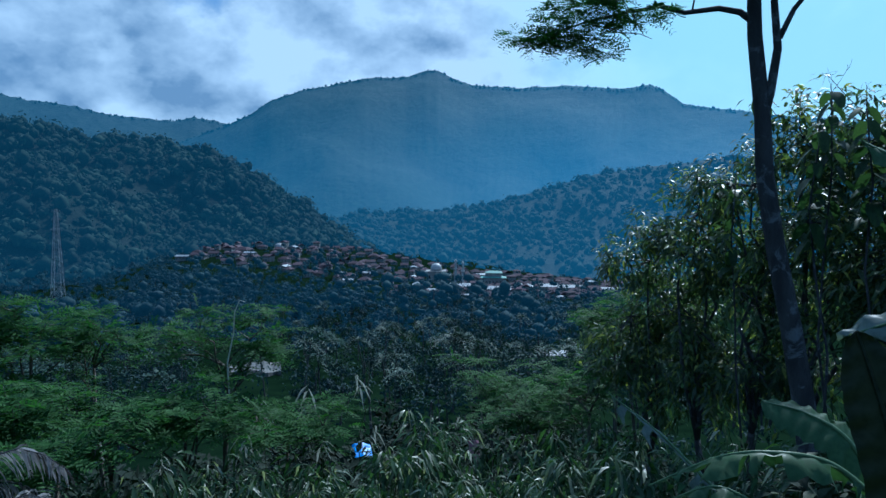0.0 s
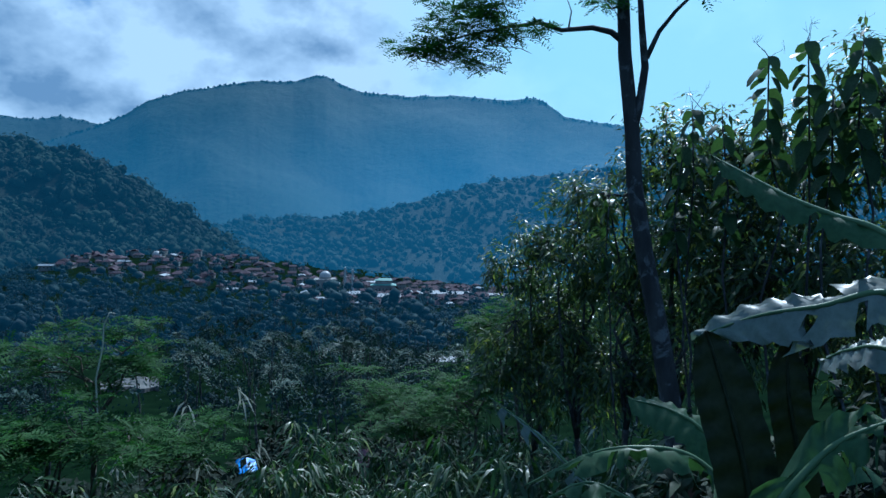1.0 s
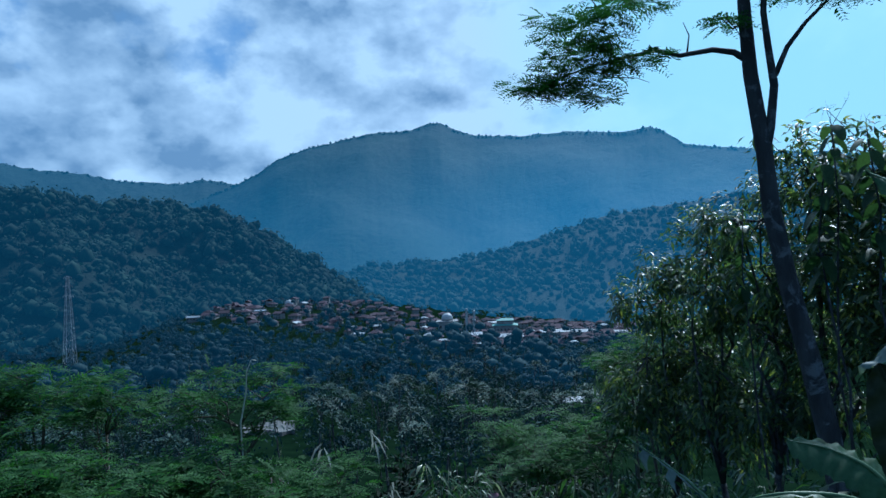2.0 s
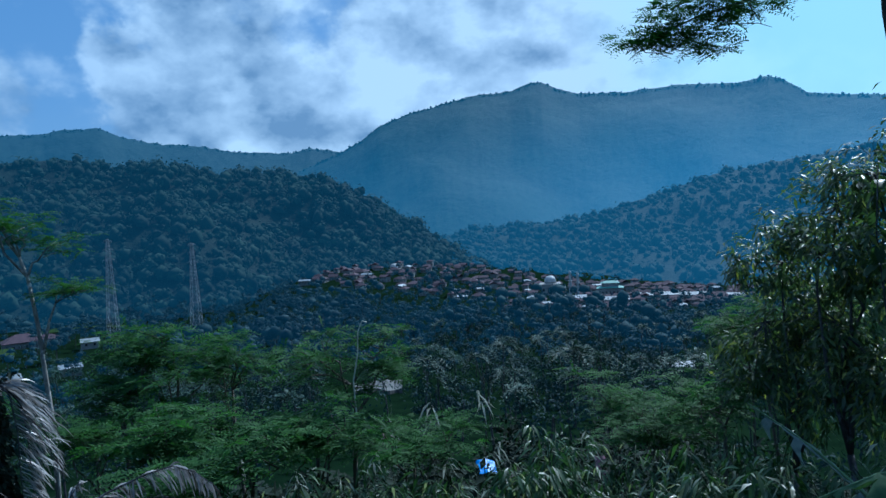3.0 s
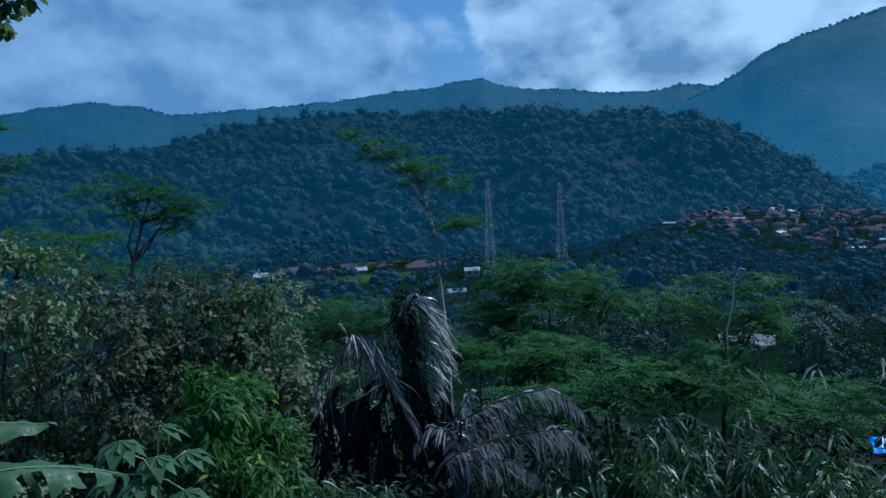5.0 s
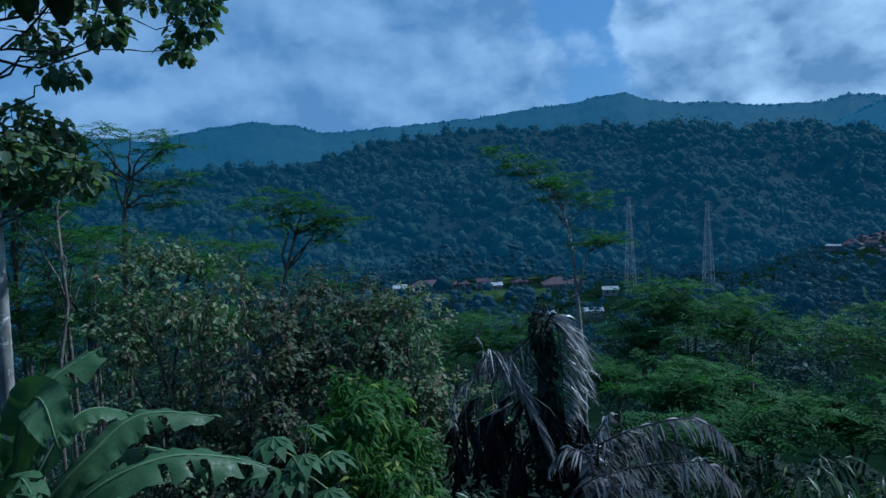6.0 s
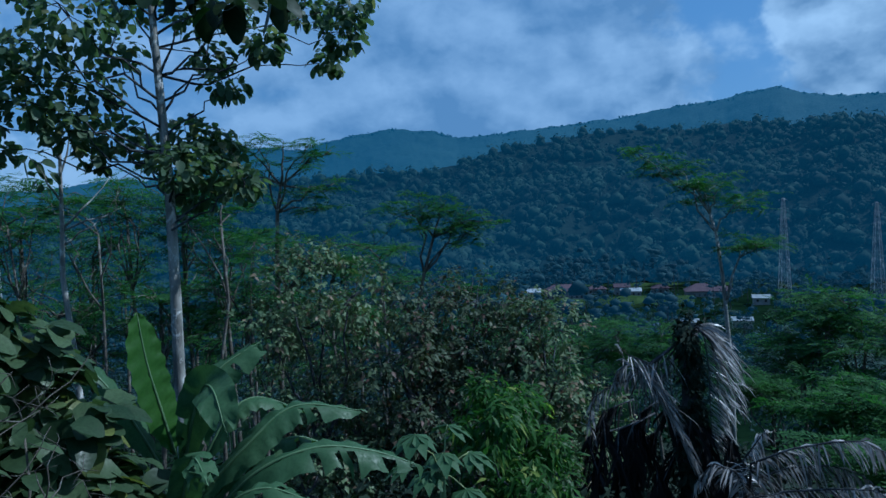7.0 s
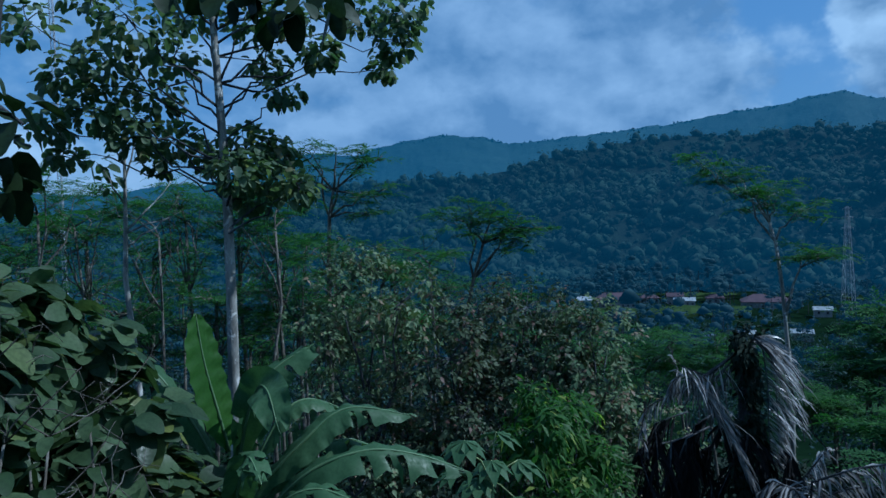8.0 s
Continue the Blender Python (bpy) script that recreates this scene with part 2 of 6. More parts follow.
M_PALEBARK = bark("pale_bark", (0.10, 0.098, 0.088), (0.34, 0.33, 0.30), (0.52, 0.51, 0.48), 4.5)
M_STALK = plain("green_stalk", (0.16, 0.22, 0.08), (0.30, 0.34, 0.16), 0.5, 4.0, 30.0, 0.1)
M_YOUNGTEAK = leafy("young_teak_leaves", (0.016, 0.038, 0.018), (0.064, 0.108, 0.046), (0.13, 0.14, 0.05), 0.42, 0.40, 0.7, 0.05)
M_CULM = plain("bamboo_culm", (0.022, 0.040, 0.014), (0.055, 0.080, 0.030), 0.5, 4.0, 30.0, 0.1)
M_OVERHEAD = leafy("overhead_leaves", (0.008, 0.018, 0.007), (0.034, 0.056, 0.020), (0.06, 0.14, 0.02), 0.5, 0.18, 0.9, 0.06)
M_RIB = plain("leaf_rib", (0.060, 0.115, 0.050), (0.115, 0.175, 0.080), 0.5, 4.0, 30.0, 0.1)
M_VINE = plain("pale_vine", (0.34, 0.34, 0.27), (0.50, 0.49, 0.40), 0.7)
M_STEEL = plain("galvanised_steel", (0.20, 0.22, 0.24), (0.32, 0.34, 0.36), 0.6, 0.3, 8.0, 0.1, 0.3)
# tile red dulled towards blue: haze over the village put into the colour
M_TILE = plain("hazed_red_roof_tiles", (0.070, 0.053, 0.068), (0.118, 0.080, 0.096), 0.85, 0.25, 3.0, 0.4, 0.0, 0.75, 0.15)
M_SHEET = plain("pale_sheet_roof", (0.26, 0.29, 0.31), (0.44, 0.46, 0.48), 0.55, 0.3, 4.0, 0.2, 0.0, 0.75, 0.3)
M_GREENROOF = plain("green_sheet_roof", (0.10, 0.26, 0.22), (0.16, 0.34, 0.30), 0.5, 0.3, 4.0, 0.2)
M_PLASTER = plain("weathered_plaster", (0.20, 0.20, 0.195), (0.36, 0.355, 0.34), 0.85, 0.4, 5.0, 0.2, 0.0, 0.7, 0.3)
M_DOME = plain("pale_dome", (0.34, 0.35, 0.35), (0.46, 0.47, 0.47), 0.5, 0.4, 5.0, 0.1)
M_WINDOW = plain("dark_window", (0.02, 0.025, 0.03), (0.04, 0.045, 0.05), 0.25, 1.0, 10.0, 0.0)
M_TARP = plain("blue_tarpaulin", (0.02, 0.19, 0.62), (0.05, 0.30, 0.80), 0.4, 2.0, 14.0, 0.6)
M_MAUVE = plain("faded_mauve_sheet", (0.20, 0.09, 0.12), (0.30, 0.14, 0.17), 0.7, 2.0, 14.0, 0.4)
M_FIELD = plain("rice_field", (0.022, 0.042, 0.016), (0.044, 0.070, 0.026), 0.9, 0.03, 0.6, 0.5, spec=0.0)
M_DIRT = plain("bare_earth", (0.10, 0.105, 0.105), (0.19, 0.19, 0.18), 0.95, 0.15, 2.0, 0.5, spec=0.0)


# ---------------------------------------------------------------- mesh helpers
def mesh_of(name, verts, faces, mat, smooth=False):
    me = bpy.data.meshes.new(name)
    if isinstance(faces, np.ndarray):
        verts = np.asarray(verts, dtype=np.float32)
        k = faces.shape[1]
        me.vertices.add(len(verts))
        me.vertices.foreach_set("co", verts.ravel())
        me.loops.add(faces.size)
        me.loops.foreach_set("vertex_index", faces.ravel().astype(np.int32))
        me.polygons.add(len(faces))
        me.polygons.foreach_set("loop_start", np.arange(0, faces.size, k, dtype=np.int32))
        me.polygons.foreach_set("loop_total", np.full(len(faces), k, dtype=np.int32))
        me.update(calc_edges=True)
    else:
        me.from_pydata([tuple(v) for v in verts], [], faces)
    if smooth:
        me.polygons.foreach_set("use_smooth", np.ones(len(me.polygons), dtype=bool))
    me.materials.append(mat)
    return me


def thing(name, base, label, category, group=""):
    ob = new(name)
    ob.location = base
    ob.empty_display_size = 0.2
    return tagged(ob, label, category, group)


def put_part(name, me, parent, label=""):
    """Links a mesh, given in the thing's own space, as one part."""
    ob = new(name, me)
    ob.parent = parent
    if label:
        ob["label"] = label
    return ob


def tube(paths, sides=7):
    """Tapered round limbs: paths of (points, radii), joined in one list of verts and faces."""
    verts, faces = [], []
    for pts, radii in paths:
        pts = [Vector(p) for p in pts]
        o = len(verts)
        ref = Vector((0.31, 0.95, 0.1))
        for i, p in enumerate(pts):
            d = (pts[min(i + 1, len(pts) - 1)] - pts[max(i - 1, 0)]).normalized()
            u = d.cross(ref)
            u = u.normalized() if u.length > 1e-4 else d.orthogonal().normalized()
            w = d.cross(u)
            for k in range(sides):
                a = 2 * math.pi * k / sides
                verts.append(p + (u * math.cos(a) + w * math.sin(a)) * radii[i])
        for i in range(len(pts) - 1):
            for k in range(sides):
                a, b = o + i * sides + k, o + i * sides + (k + 1) % sides
                faces.append((a, b, b + sides, a + sides))
        faces.append(tuple(o + k for k in reversed(range(sides))))
        faces.append(tuple(o + (len(pts) - 1) * sides + k for k in range(sides)))
    return verts, faces


def unit(v):
    return v / np.maximum(np.linalg.norm(v, axis=-1, keepdims=True), 1e-9)


def leaves(pts, dirs, ups, length, width, droop=0.25, fold=0.12):
    """Pointed leaves with a folded midrib and a hanging tip, five points each. All arrays, one row a leaf."""
    d = unit(np.asarray(dirs, float))
    s = unit(np.cross(d, ups))
    u = np.cross(s, d)
    L = np.asarray(length, float).reshape(-1, 1)
    W = np.asarray(width, float).reshape(-1, 1)
    drop = np.zeros_like(d)
    drop[:, 2] = -1
    q = [pts,
         pts + d * L * 0.46 + s * W * 0.5 + u * W * fold + drop * L * droop * 0.18, pts + d * L * 0.50 + drop * L * droop * 0.22, pts + d * L * 0.46 - s * W * 0.5 + u * W * fold + drop * L * droop * 0.18,
         pts + d * L * 0.98 + drop * L * droop]
    v = np.stack(q, 1).reshape(-1, 3)
    o = (np.arange(len(pts)) * 5)[:, None]
    f = np.concatenate([o + np.array(t) for t in ([0, 1, 2], [0, 2, 3], [1, 4, 2], [2, 4, 3])], 0)
    return v, f


def ovate(pts, dirs, ups, length, width, droop=0.35, cup=0.10):
    """Broad rounded leaves with a heart-shaped base: rows of three points along the blade. All arrays, one row a leaf."""
    d = unit(np.asarray(dirs, float))
    s = unit(np.cross(d, ups))
    u = np.cross(s, d)
    L = np.asarray(length, float).reshape(-1, 1)
    W = np.asarray(width, float).reshape(-1, 1)
    drop = np.zeros_like(d)
    drop[:, 2] = -1
    rows = ((0.0, 0.06), (0.06, 0.62), (0.26, 0.96), (0.52, 1.0), (0.77, 0.78), (0.93, 0.40), (1.0, 0.04))
    q = []
    for k, (t, w) in enumerate(rows):
        mid = pts + d * L * t + drop * L * droop * t * t
        back = -0.07 if k == 1 else 0.0
        edge = u * W * cup * w + drop * L * 0.03 * (k % 2)
        q += [mid + s * W * 0.5 * w + edge + d * L * back, mid, mid - s * W * 0.5 * w + edge + d * L * back]
    v = np.stack(q, 1).reshape(-1, 3)
    n = len(rows) * 3
    o = (np.arange(len(pts)) * n)[:, None]
    f = []
    for k in range(len(rows) - 1):
        a = k * 3
        for j in (0, 1):
            f += [o + np.array((a + j, a + j + 3, a + j + 4)), o + np.array((a + j, a + j + 4, a + j + 1))]
    return v, np.concatenate(f, 0)


def flecks(pts, dirs, ups, length, width):
    """Small or far leaves: a bent diamond of two triangles."""
    d = unit(np.asarray(dirs, float))
    s = unit(np.cross(d, ups))
    L = np.asarray(length, float).reshape(-1, 1)
    W = np.asarray(width, float).reshape(-1, 1)
    u = np.cross(s, d)
    v = np.stack([pts, pts + d * L * 0.45 + s * W * 0.5 + u * W * 0.15, pts + d * L, pts + d * L * 0.45 - s * W * 0.5 + u * W * 0.15], 1).reshape(-1, 3)
    o = (np.arange(len(pts)) * 4)[:, None]
    f = np.concatenate([o + np.array((0, 1, 2)), o + np.array((0, 2, 3))], 0)
    return v, f


def fronds(rng, pts, dirs, length, pairs=9, leaflet=0.13, wide=0.045, sag=0.3):
    """Feather leaves: a stalk that sags, with pairs of narrow leaflets in its plane."""
    n = len(pts)
    d = unit(np.asarray(dirs, float))
    upv = unit(np.array([0, 0, 1.0]) + rng.normal(0, 0.25, (n, 3)))
    s = unit(np.cross(d, upv))
    L = np.asarray(length, float).reshape(-1, 1)
    P, D, U, LL = [], [], [], []
    for i in range(pairs):
        t = (i + 0.6) / pairs
        p = pts + d * L * t
        p[:, 2] -= (L[:, 0] * sag * t * t)
        size = leaflet * (1.0 - 0.55 * abs(t - 0.45))
        for sign in (1, -1):
            P.append(p)
            D.append(s * sign + d * 0.55 + rng.normal(0, 0.12, (n, 3)))
            U.append(upv)
            LL.append(np.full(n, size) * rng.uniform(0.8, 1.2, n))
    LL = np.concatenate(LL)
    return flecks(np.concatenate(P), np.concatenate(D), np.concatenate(U), LL, LL * wide / leaflet)


def merge(parts):
    vs, fs, o = [], [], 0
    for v, f in parts:
        vs.append(np.asarray(v, float))
        fs.append(np.asarray(f) + o)
        o += len(v)
    return np.concatenate(vs), np.concatenate(fs)


def in_ball(rng, n, c, r, shell=0.45):
    """Points in an ellipsoid, more of them near its skin."""
    d = unit(rng.normal(0, 1, (n, 3)))
    k = (shell + (1 - shell) * rng.uniform(0, 1, (n, 1))) ** 0.6
    return np.asarray(c) + d * k * np.asarray(r), d


def wander(rng, a, b, steps=6, amount=0.06, sag=0.0):
    a, b = Vector(a), Vector(b)
    out, size = [], (b - a).length
    for i in range(steps + 1):
        t = i / steps
        k = math.sin(math.pi * t) * size
        p = a.lerp(b, t) + Vector(rng.normal(0, 1, 3)) * amount * k * 0.5
        p.z += sag * k
        out.append(p)
    return out


# ---------------------------------------------------------------- ground
D_KNOTS = (0, 3, 6, 10, 15, 25, 40, 60, 100, 150, 250, 350, 480, 800, 1500, 4800)
Z_KNOTS = (0, -0.7, -2.6, -5, -7.5, -11.5, -16, -20.5, -29, -37, -47, -54, -60, -60, -60, -60)
TOP_AZ, TOP_EL = (-30, -15, -9, -3, 3, 10, 14, 18, 30), (-3.5, -2.6, -3.1, -3.5, -4.7, -5.5, -5.8, -5.9, -5.0)


def ground_z(x, y):
    d = math.hypot(x, y)
    az = math.degrees(math.atan2(x, y))
    z = float(np.interp(d, D_KNOTS, Z_KNOTS))
    w = float(np.interp(az, (-180, -135, -105, -80, 22, 45, 70, 110, 180), (0, 0.15, 0.75, 1, 1, 0.8, 0.3, 0, 0)))
    back = min(d, 300) * 0.10 if d > 4 else 0.0
    far = min(1.0, max(0.0, (d - 60) / 200))
    w = w + (1 - w) * far * (1 if -115 < az < 70 else 0)
    z = z * w + back * (1 - w)
    if d > 430 and -30 < az < 30:
        top = EYE + 800 * math.tan(radians(float(np.interp(az, TOP_AZ, TOP_EL))))
        k = min(1.0, (d - 430) / 370)
        z = z * (1 - k) + top * k
    if d > 330 and -62 < az < -28:
        z += 6.0 * min(1.0, (d - 330) / 60) * min(1.0, (az + 62) / 4, (-28 - az) / 4)
    rough = min(1.5, d * 0.02)
    return z + rough * (noise.noise(Vector((x, y, 0)) / 14) + 0.6 * noise.noise(Vector((x, y, 3)) / 4.5))


def on_ground(az, d, sink=0.0):
    a = radians(az)
    x, y = d * math.sin(a), d * math.cos(a)
    return Vector((x, y, ground_z(x, y) - sink))


def build_ground():
    rings = [0.0, 0.6, 1.2, 2, 3, 4, 5, 6, 7, 8.5, 10, 12, 14, 17, 20, 24, 28, 33, 40, 48, 58, 70, 84, 100, 120, 140, 165, 190, 220, 250, 290, 330, 370, 410, 440, 480, 520, 570, 630, 700, 800, 950, 1200, 1600, 2400, 4800]
    steps = 360
    verts = [(0, 0, ground_z(0, 0))]
    for r in rings[1:]:
        for k in range(steps):
            a = 2 * math.pi * k / steps
            x, y = r * math.sin(a), r * math.cos(a)
            verts.append((x, y, ground_z(x, y)))
    faces = [(0, 1 + (k + 1) % steps, 1 + k) for k in range(steps)]
    for i in range(len(rings) - 2):
        for k in range(steps):
            a, b = 1 + i * steps + k, 1 + i * steps + (k + 1) % steps
            faces.append((a, b, b + steps, a + steps))
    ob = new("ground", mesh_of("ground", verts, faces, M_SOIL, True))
    tagged(ob, "dark overgrown hillside falling to a valley floor", "ground", kind="structure")


build_ground()


def hill(name, label, azs, els, foot_az, foot_d, crest_d, mat, step, rows, bump, bump_size, canopy=0.0, power=1.25, gully=0.10):
    """A wooded slope from its foot up to a crest line, with gullies and an uneven canopy, and a drop behind."""
    a0, a1 = azs[0], azs[-1]
    cols = int((a1 - a0) / step)
    verts, faces = [], []
    back = 4
    for j in range(rows + back + 1):
        for i in range(cols + 1):
            az = a0 + (a1 - a0) * i / cols
            el = float(np.interp(az, azs, els))
            fd = float(np.interp(az, foot_az, foot_d))
            cd = crest_d * (1 + 0.05 * math.sin(az * 0.13))
            foot = on_ground(az, fd)
            zc = EYE + cd * math.tan(radians(el)) - canopy
            s = j / rows
            if s <= 1:
                d = fd + (cd - fd) * s
                z = foot.z - 4 + (zc - foot.z + 4) * s ** power
                g = math.sin(math.pi * min(1, s)) * 0.9
                z += g * gully * abs(zc - foot.z) * (noise.noise(Vector((az * 0.09 + s * 1.1, s * 1.6, crest_d))) + 0.4 * noise.noise(Vector((az * 0.2 - s, s * 3.1, 7))))
            else:
                d = cd * (1 + 0.10 * (s - 1) * rows)
                z = zc - 0.06 * cd * (s - 1) * rows
            x, y = d * math.sin(radians(az)), d * math.cos(radians(az))
            if s <= 1:
                z += bump * (0.5 * noise.noise(Vector((x, y, z)) / bump_size) + 0.45 * noise.noise(Vector((x, y, z)) / (bump_size * 0.4)) + 0.9 * noise.noise(Vector((x, y, z)) / (bump_size * 3.7)))
            verts.append((x, y, z))
    w = cols + 1
    for j in range(rows + back):
        for i in range(cols):
            a = j * w + i
            faces.append((a, a + 1, a + w + 1, a + w))
    ob = new(name, mesh_of(name, verts, faces, mat, True))
    tagged(ob, label, "hill", kind="structure")
    return np.array(verts[: (rows + 1) * w]).reshape(rows + 1, w, 3)


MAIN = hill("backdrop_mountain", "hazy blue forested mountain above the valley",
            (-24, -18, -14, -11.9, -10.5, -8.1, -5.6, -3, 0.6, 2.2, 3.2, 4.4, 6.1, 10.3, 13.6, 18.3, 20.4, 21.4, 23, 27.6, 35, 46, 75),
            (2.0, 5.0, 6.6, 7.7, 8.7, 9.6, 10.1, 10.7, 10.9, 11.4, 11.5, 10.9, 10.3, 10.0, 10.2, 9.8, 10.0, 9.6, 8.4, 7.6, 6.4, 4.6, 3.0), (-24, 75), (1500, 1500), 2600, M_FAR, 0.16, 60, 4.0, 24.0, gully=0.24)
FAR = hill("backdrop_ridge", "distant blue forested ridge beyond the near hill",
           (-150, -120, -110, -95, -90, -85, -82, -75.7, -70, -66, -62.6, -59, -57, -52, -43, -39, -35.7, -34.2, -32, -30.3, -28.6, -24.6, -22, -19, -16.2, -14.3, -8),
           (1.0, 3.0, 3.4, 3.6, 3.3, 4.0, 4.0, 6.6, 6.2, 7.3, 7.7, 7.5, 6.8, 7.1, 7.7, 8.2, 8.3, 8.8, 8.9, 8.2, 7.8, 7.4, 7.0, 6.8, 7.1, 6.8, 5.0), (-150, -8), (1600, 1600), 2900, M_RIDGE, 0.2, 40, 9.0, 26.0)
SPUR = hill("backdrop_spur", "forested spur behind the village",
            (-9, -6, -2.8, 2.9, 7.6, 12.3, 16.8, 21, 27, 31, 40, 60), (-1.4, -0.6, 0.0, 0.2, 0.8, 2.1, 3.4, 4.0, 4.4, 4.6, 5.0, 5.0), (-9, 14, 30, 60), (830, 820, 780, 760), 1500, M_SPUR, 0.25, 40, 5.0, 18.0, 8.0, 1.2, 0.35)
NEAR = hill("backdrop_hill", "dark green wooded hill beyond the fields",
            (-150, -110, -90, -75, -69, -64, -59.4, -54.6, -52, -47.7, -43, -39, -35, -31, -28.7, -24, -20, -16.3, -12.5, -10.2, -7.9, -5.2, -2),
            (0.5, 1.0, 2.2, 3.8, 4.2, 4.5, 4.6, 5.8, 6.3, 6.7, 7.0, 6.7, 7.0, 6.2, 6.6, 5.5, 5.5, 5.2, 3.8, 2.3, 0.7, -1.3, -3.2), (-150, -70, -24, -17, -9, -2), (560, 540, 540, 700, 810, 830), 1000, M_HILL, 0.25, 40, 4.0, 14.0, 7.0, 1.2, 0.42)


def lump_shapes(count):
    bm = bmesh.new()
    bmesh.ops.create_icosphere(bm, subdivisions=1, radius=1.0)
    v = np.array([q.co[:] for q in bm.verts])
    f = np.array([[q.index for q in p.verts] for p in bm.faces])
    bm.free()
    return [v * np.array([1 + 1.1 * noise.noise(Vector(p) * 2.3 + Vector((k * 9.0, 0, 0))) for p in v])[:, None] for k in range(count)], f


CROWNS, CROWN_FACES = lump_shapes(6)


def crowns(rng, name, label, grid, count, mat, rmin, rmax, s_low=0.04, u_low=0.0, u_high=1.0, per=15):
    """Uneven tree crowns strewn over a slope, joined: each a lumpy dome with leafy sprays lying on its skin."""
    J, I = grid.shape[0] - 1, grid.shape[1] - 1
    s = s_low + (1 - s_low) * rng.uniform(size=count) ** 0.85
    u = u_low + (u_high - u_low) * rng.uniform(size=count)
    j, i = np.minimum((s * J).astype(int), J - 1), np.minimum((u * I).astype(int), I - 1)
    fs, fu = (s * J - j)[:, None], (u * I - i)[:, None]
    c = grid[j, i] * (1 - fs) + grid[j + 1, i] * fs + (grid[j, i + 1] - grid[j, i]) * fu
    r = rmin + (rmax - rmin) * rng.uniform(size=count) ** 2.2
    tall = rng.uniform(0.6, 1.3, count)
    size = np.stack([r, r, r * tall], 1)
    c = c + np.array([0, 0, 0.35]) * size
    shapes = np.stack(CROWNS)[rng.integers(0, len(CROWNS), count)]
    hv = (shapes * size[:, None, :] * 0.66 + c[:, None, :]).reshape(-1, 3)
    m = shapes.shape[1]
    hf = (CROWN_FACES[None] + (np.arange(count) * m)[:, None, None]).reshape(-1, 3)
    n = count * per
    out = rng.normal(0, 1, (n, 3))
    out[:, 2] = np.abs(out[:, 2]) * 0.9 - 0.25
    out = unit(out)
    pts = np.repeat(c, per, 0) + out * np.repeat(size, per, 0) * rng.uniform(0.72, 1.18, (n, 1))
    d = np.cross(out, rng.normal(0, 1, (n, 3)))
    L = np.repeat(r, per) * rng.uniform(0.26, 0.55, n)
    leaf = flecks(pts - unit(d) * L[:, None] * 0.5, d, out + rng.normal(0, 0.28, (n, 3)), L, L * rng.uniform(0.5, 0.9, n))
    v, f = merge([(hv, hf), leaf])
    ob = new(name, mesh_of(name, v, f, mat, True))
    tagged(ob, label, "trees", kind="stuff")


RNG = np.random.default_rng(7)
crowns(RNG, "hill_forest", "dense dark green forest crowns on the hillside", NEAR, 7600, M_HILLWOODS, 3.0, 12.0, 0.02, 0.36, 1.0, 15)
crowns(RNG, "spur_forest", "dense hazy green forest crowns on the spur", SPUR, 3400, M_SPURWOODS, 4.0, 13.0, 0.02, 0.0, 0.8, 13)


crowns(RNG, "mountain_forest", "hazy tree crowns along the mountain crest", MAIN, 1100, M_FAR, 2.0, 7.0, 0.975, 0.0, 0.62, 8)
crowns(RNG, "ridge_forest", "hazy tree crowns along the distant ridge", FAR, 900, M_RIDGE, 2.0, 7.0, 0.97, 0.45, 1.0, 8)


# ---------------------------------------------------------------- valley woods
def tree_cloud(rng, count, d_range, az_range, per, size, leaf, tallest, keep):
    """Many crowns on the valley floor and slopes, joined: each is three to five lumpy lobes with sprays of leaves on them, on a trunk."""
    P, D, U, L = [], [], [], []
    trunks, hearts = [], []
    made = 0
    while made < count:
        az = rng.uniform(*az_range)
        d = math.sqrt(rng.uniform(d_range[0] ** 2, d_range[1] ** 2))
        if not keep(az, d, rng):
            continue
        made += 1
        base = on_ground(az, d)
        grove = noise.noise(Vector((base.x, base.y, 5.0)) / (26 + d * 0.11))
        h = (0.45 + 1.15 * rng.uniform() ** 1.6) * size * min(tallest, max(0.55, 1.0 + 1.5 * grove))
        lobes = rng.integers(3, 6)
        spread = rng.uniform(0.16, 0.34)
        n = max(5, int(per / lobes))
        for _ in range(lobes):
            c = np.array(base) + np.array([rng.normal(0, spread) * h, rng.normal(0, spread) * h, h * rng.uniform(0.35, 0.92)])
            r = h * rng.uniform(0.16, 0.32)
            shape = np.array([r, r, r * rng.uniform(0.55, 0.95)])
            if d_range[0] > 150:
                hearts.append((CROWNS[rng.integers(6)] * shape * 0.46 + c, CROWN_FACES))
            o = unit(rng.normal(0, 1, (n, 3)) + np.array([0, 0, 0.35]))
            P.append(c + o * shape * rng.uniform(0.55, 1.25, (n, 1)))
            D.append(np.cross(o, rng.normal(0, 1, (n, 3))) + np.array([0, 0, -0.25]))
            U.append(o + rng.normal(0, 0.30, (n, 3)))
            L.append(rng.uniform(0.6, 1.4, n) * leaf * (d / d_range[1]) ** 0.5)
        trunks.append(([base, base + Vector((rng.normal(0, 0.3), rng.normal(0, 0.3), h * 0.6))], (0.012 * h + 0.04, 0.006 * h + 0.02)))
    L = np.concatenate(L)
    lf = flecks(np.concatenate(P), np.concatenate(D), np.concatenate(U), L, L * rng.uniform(0.40, 0.70, len(L)))
    return (merge([lf] + hearts) if hearts else lf), tube(trunks, 5)


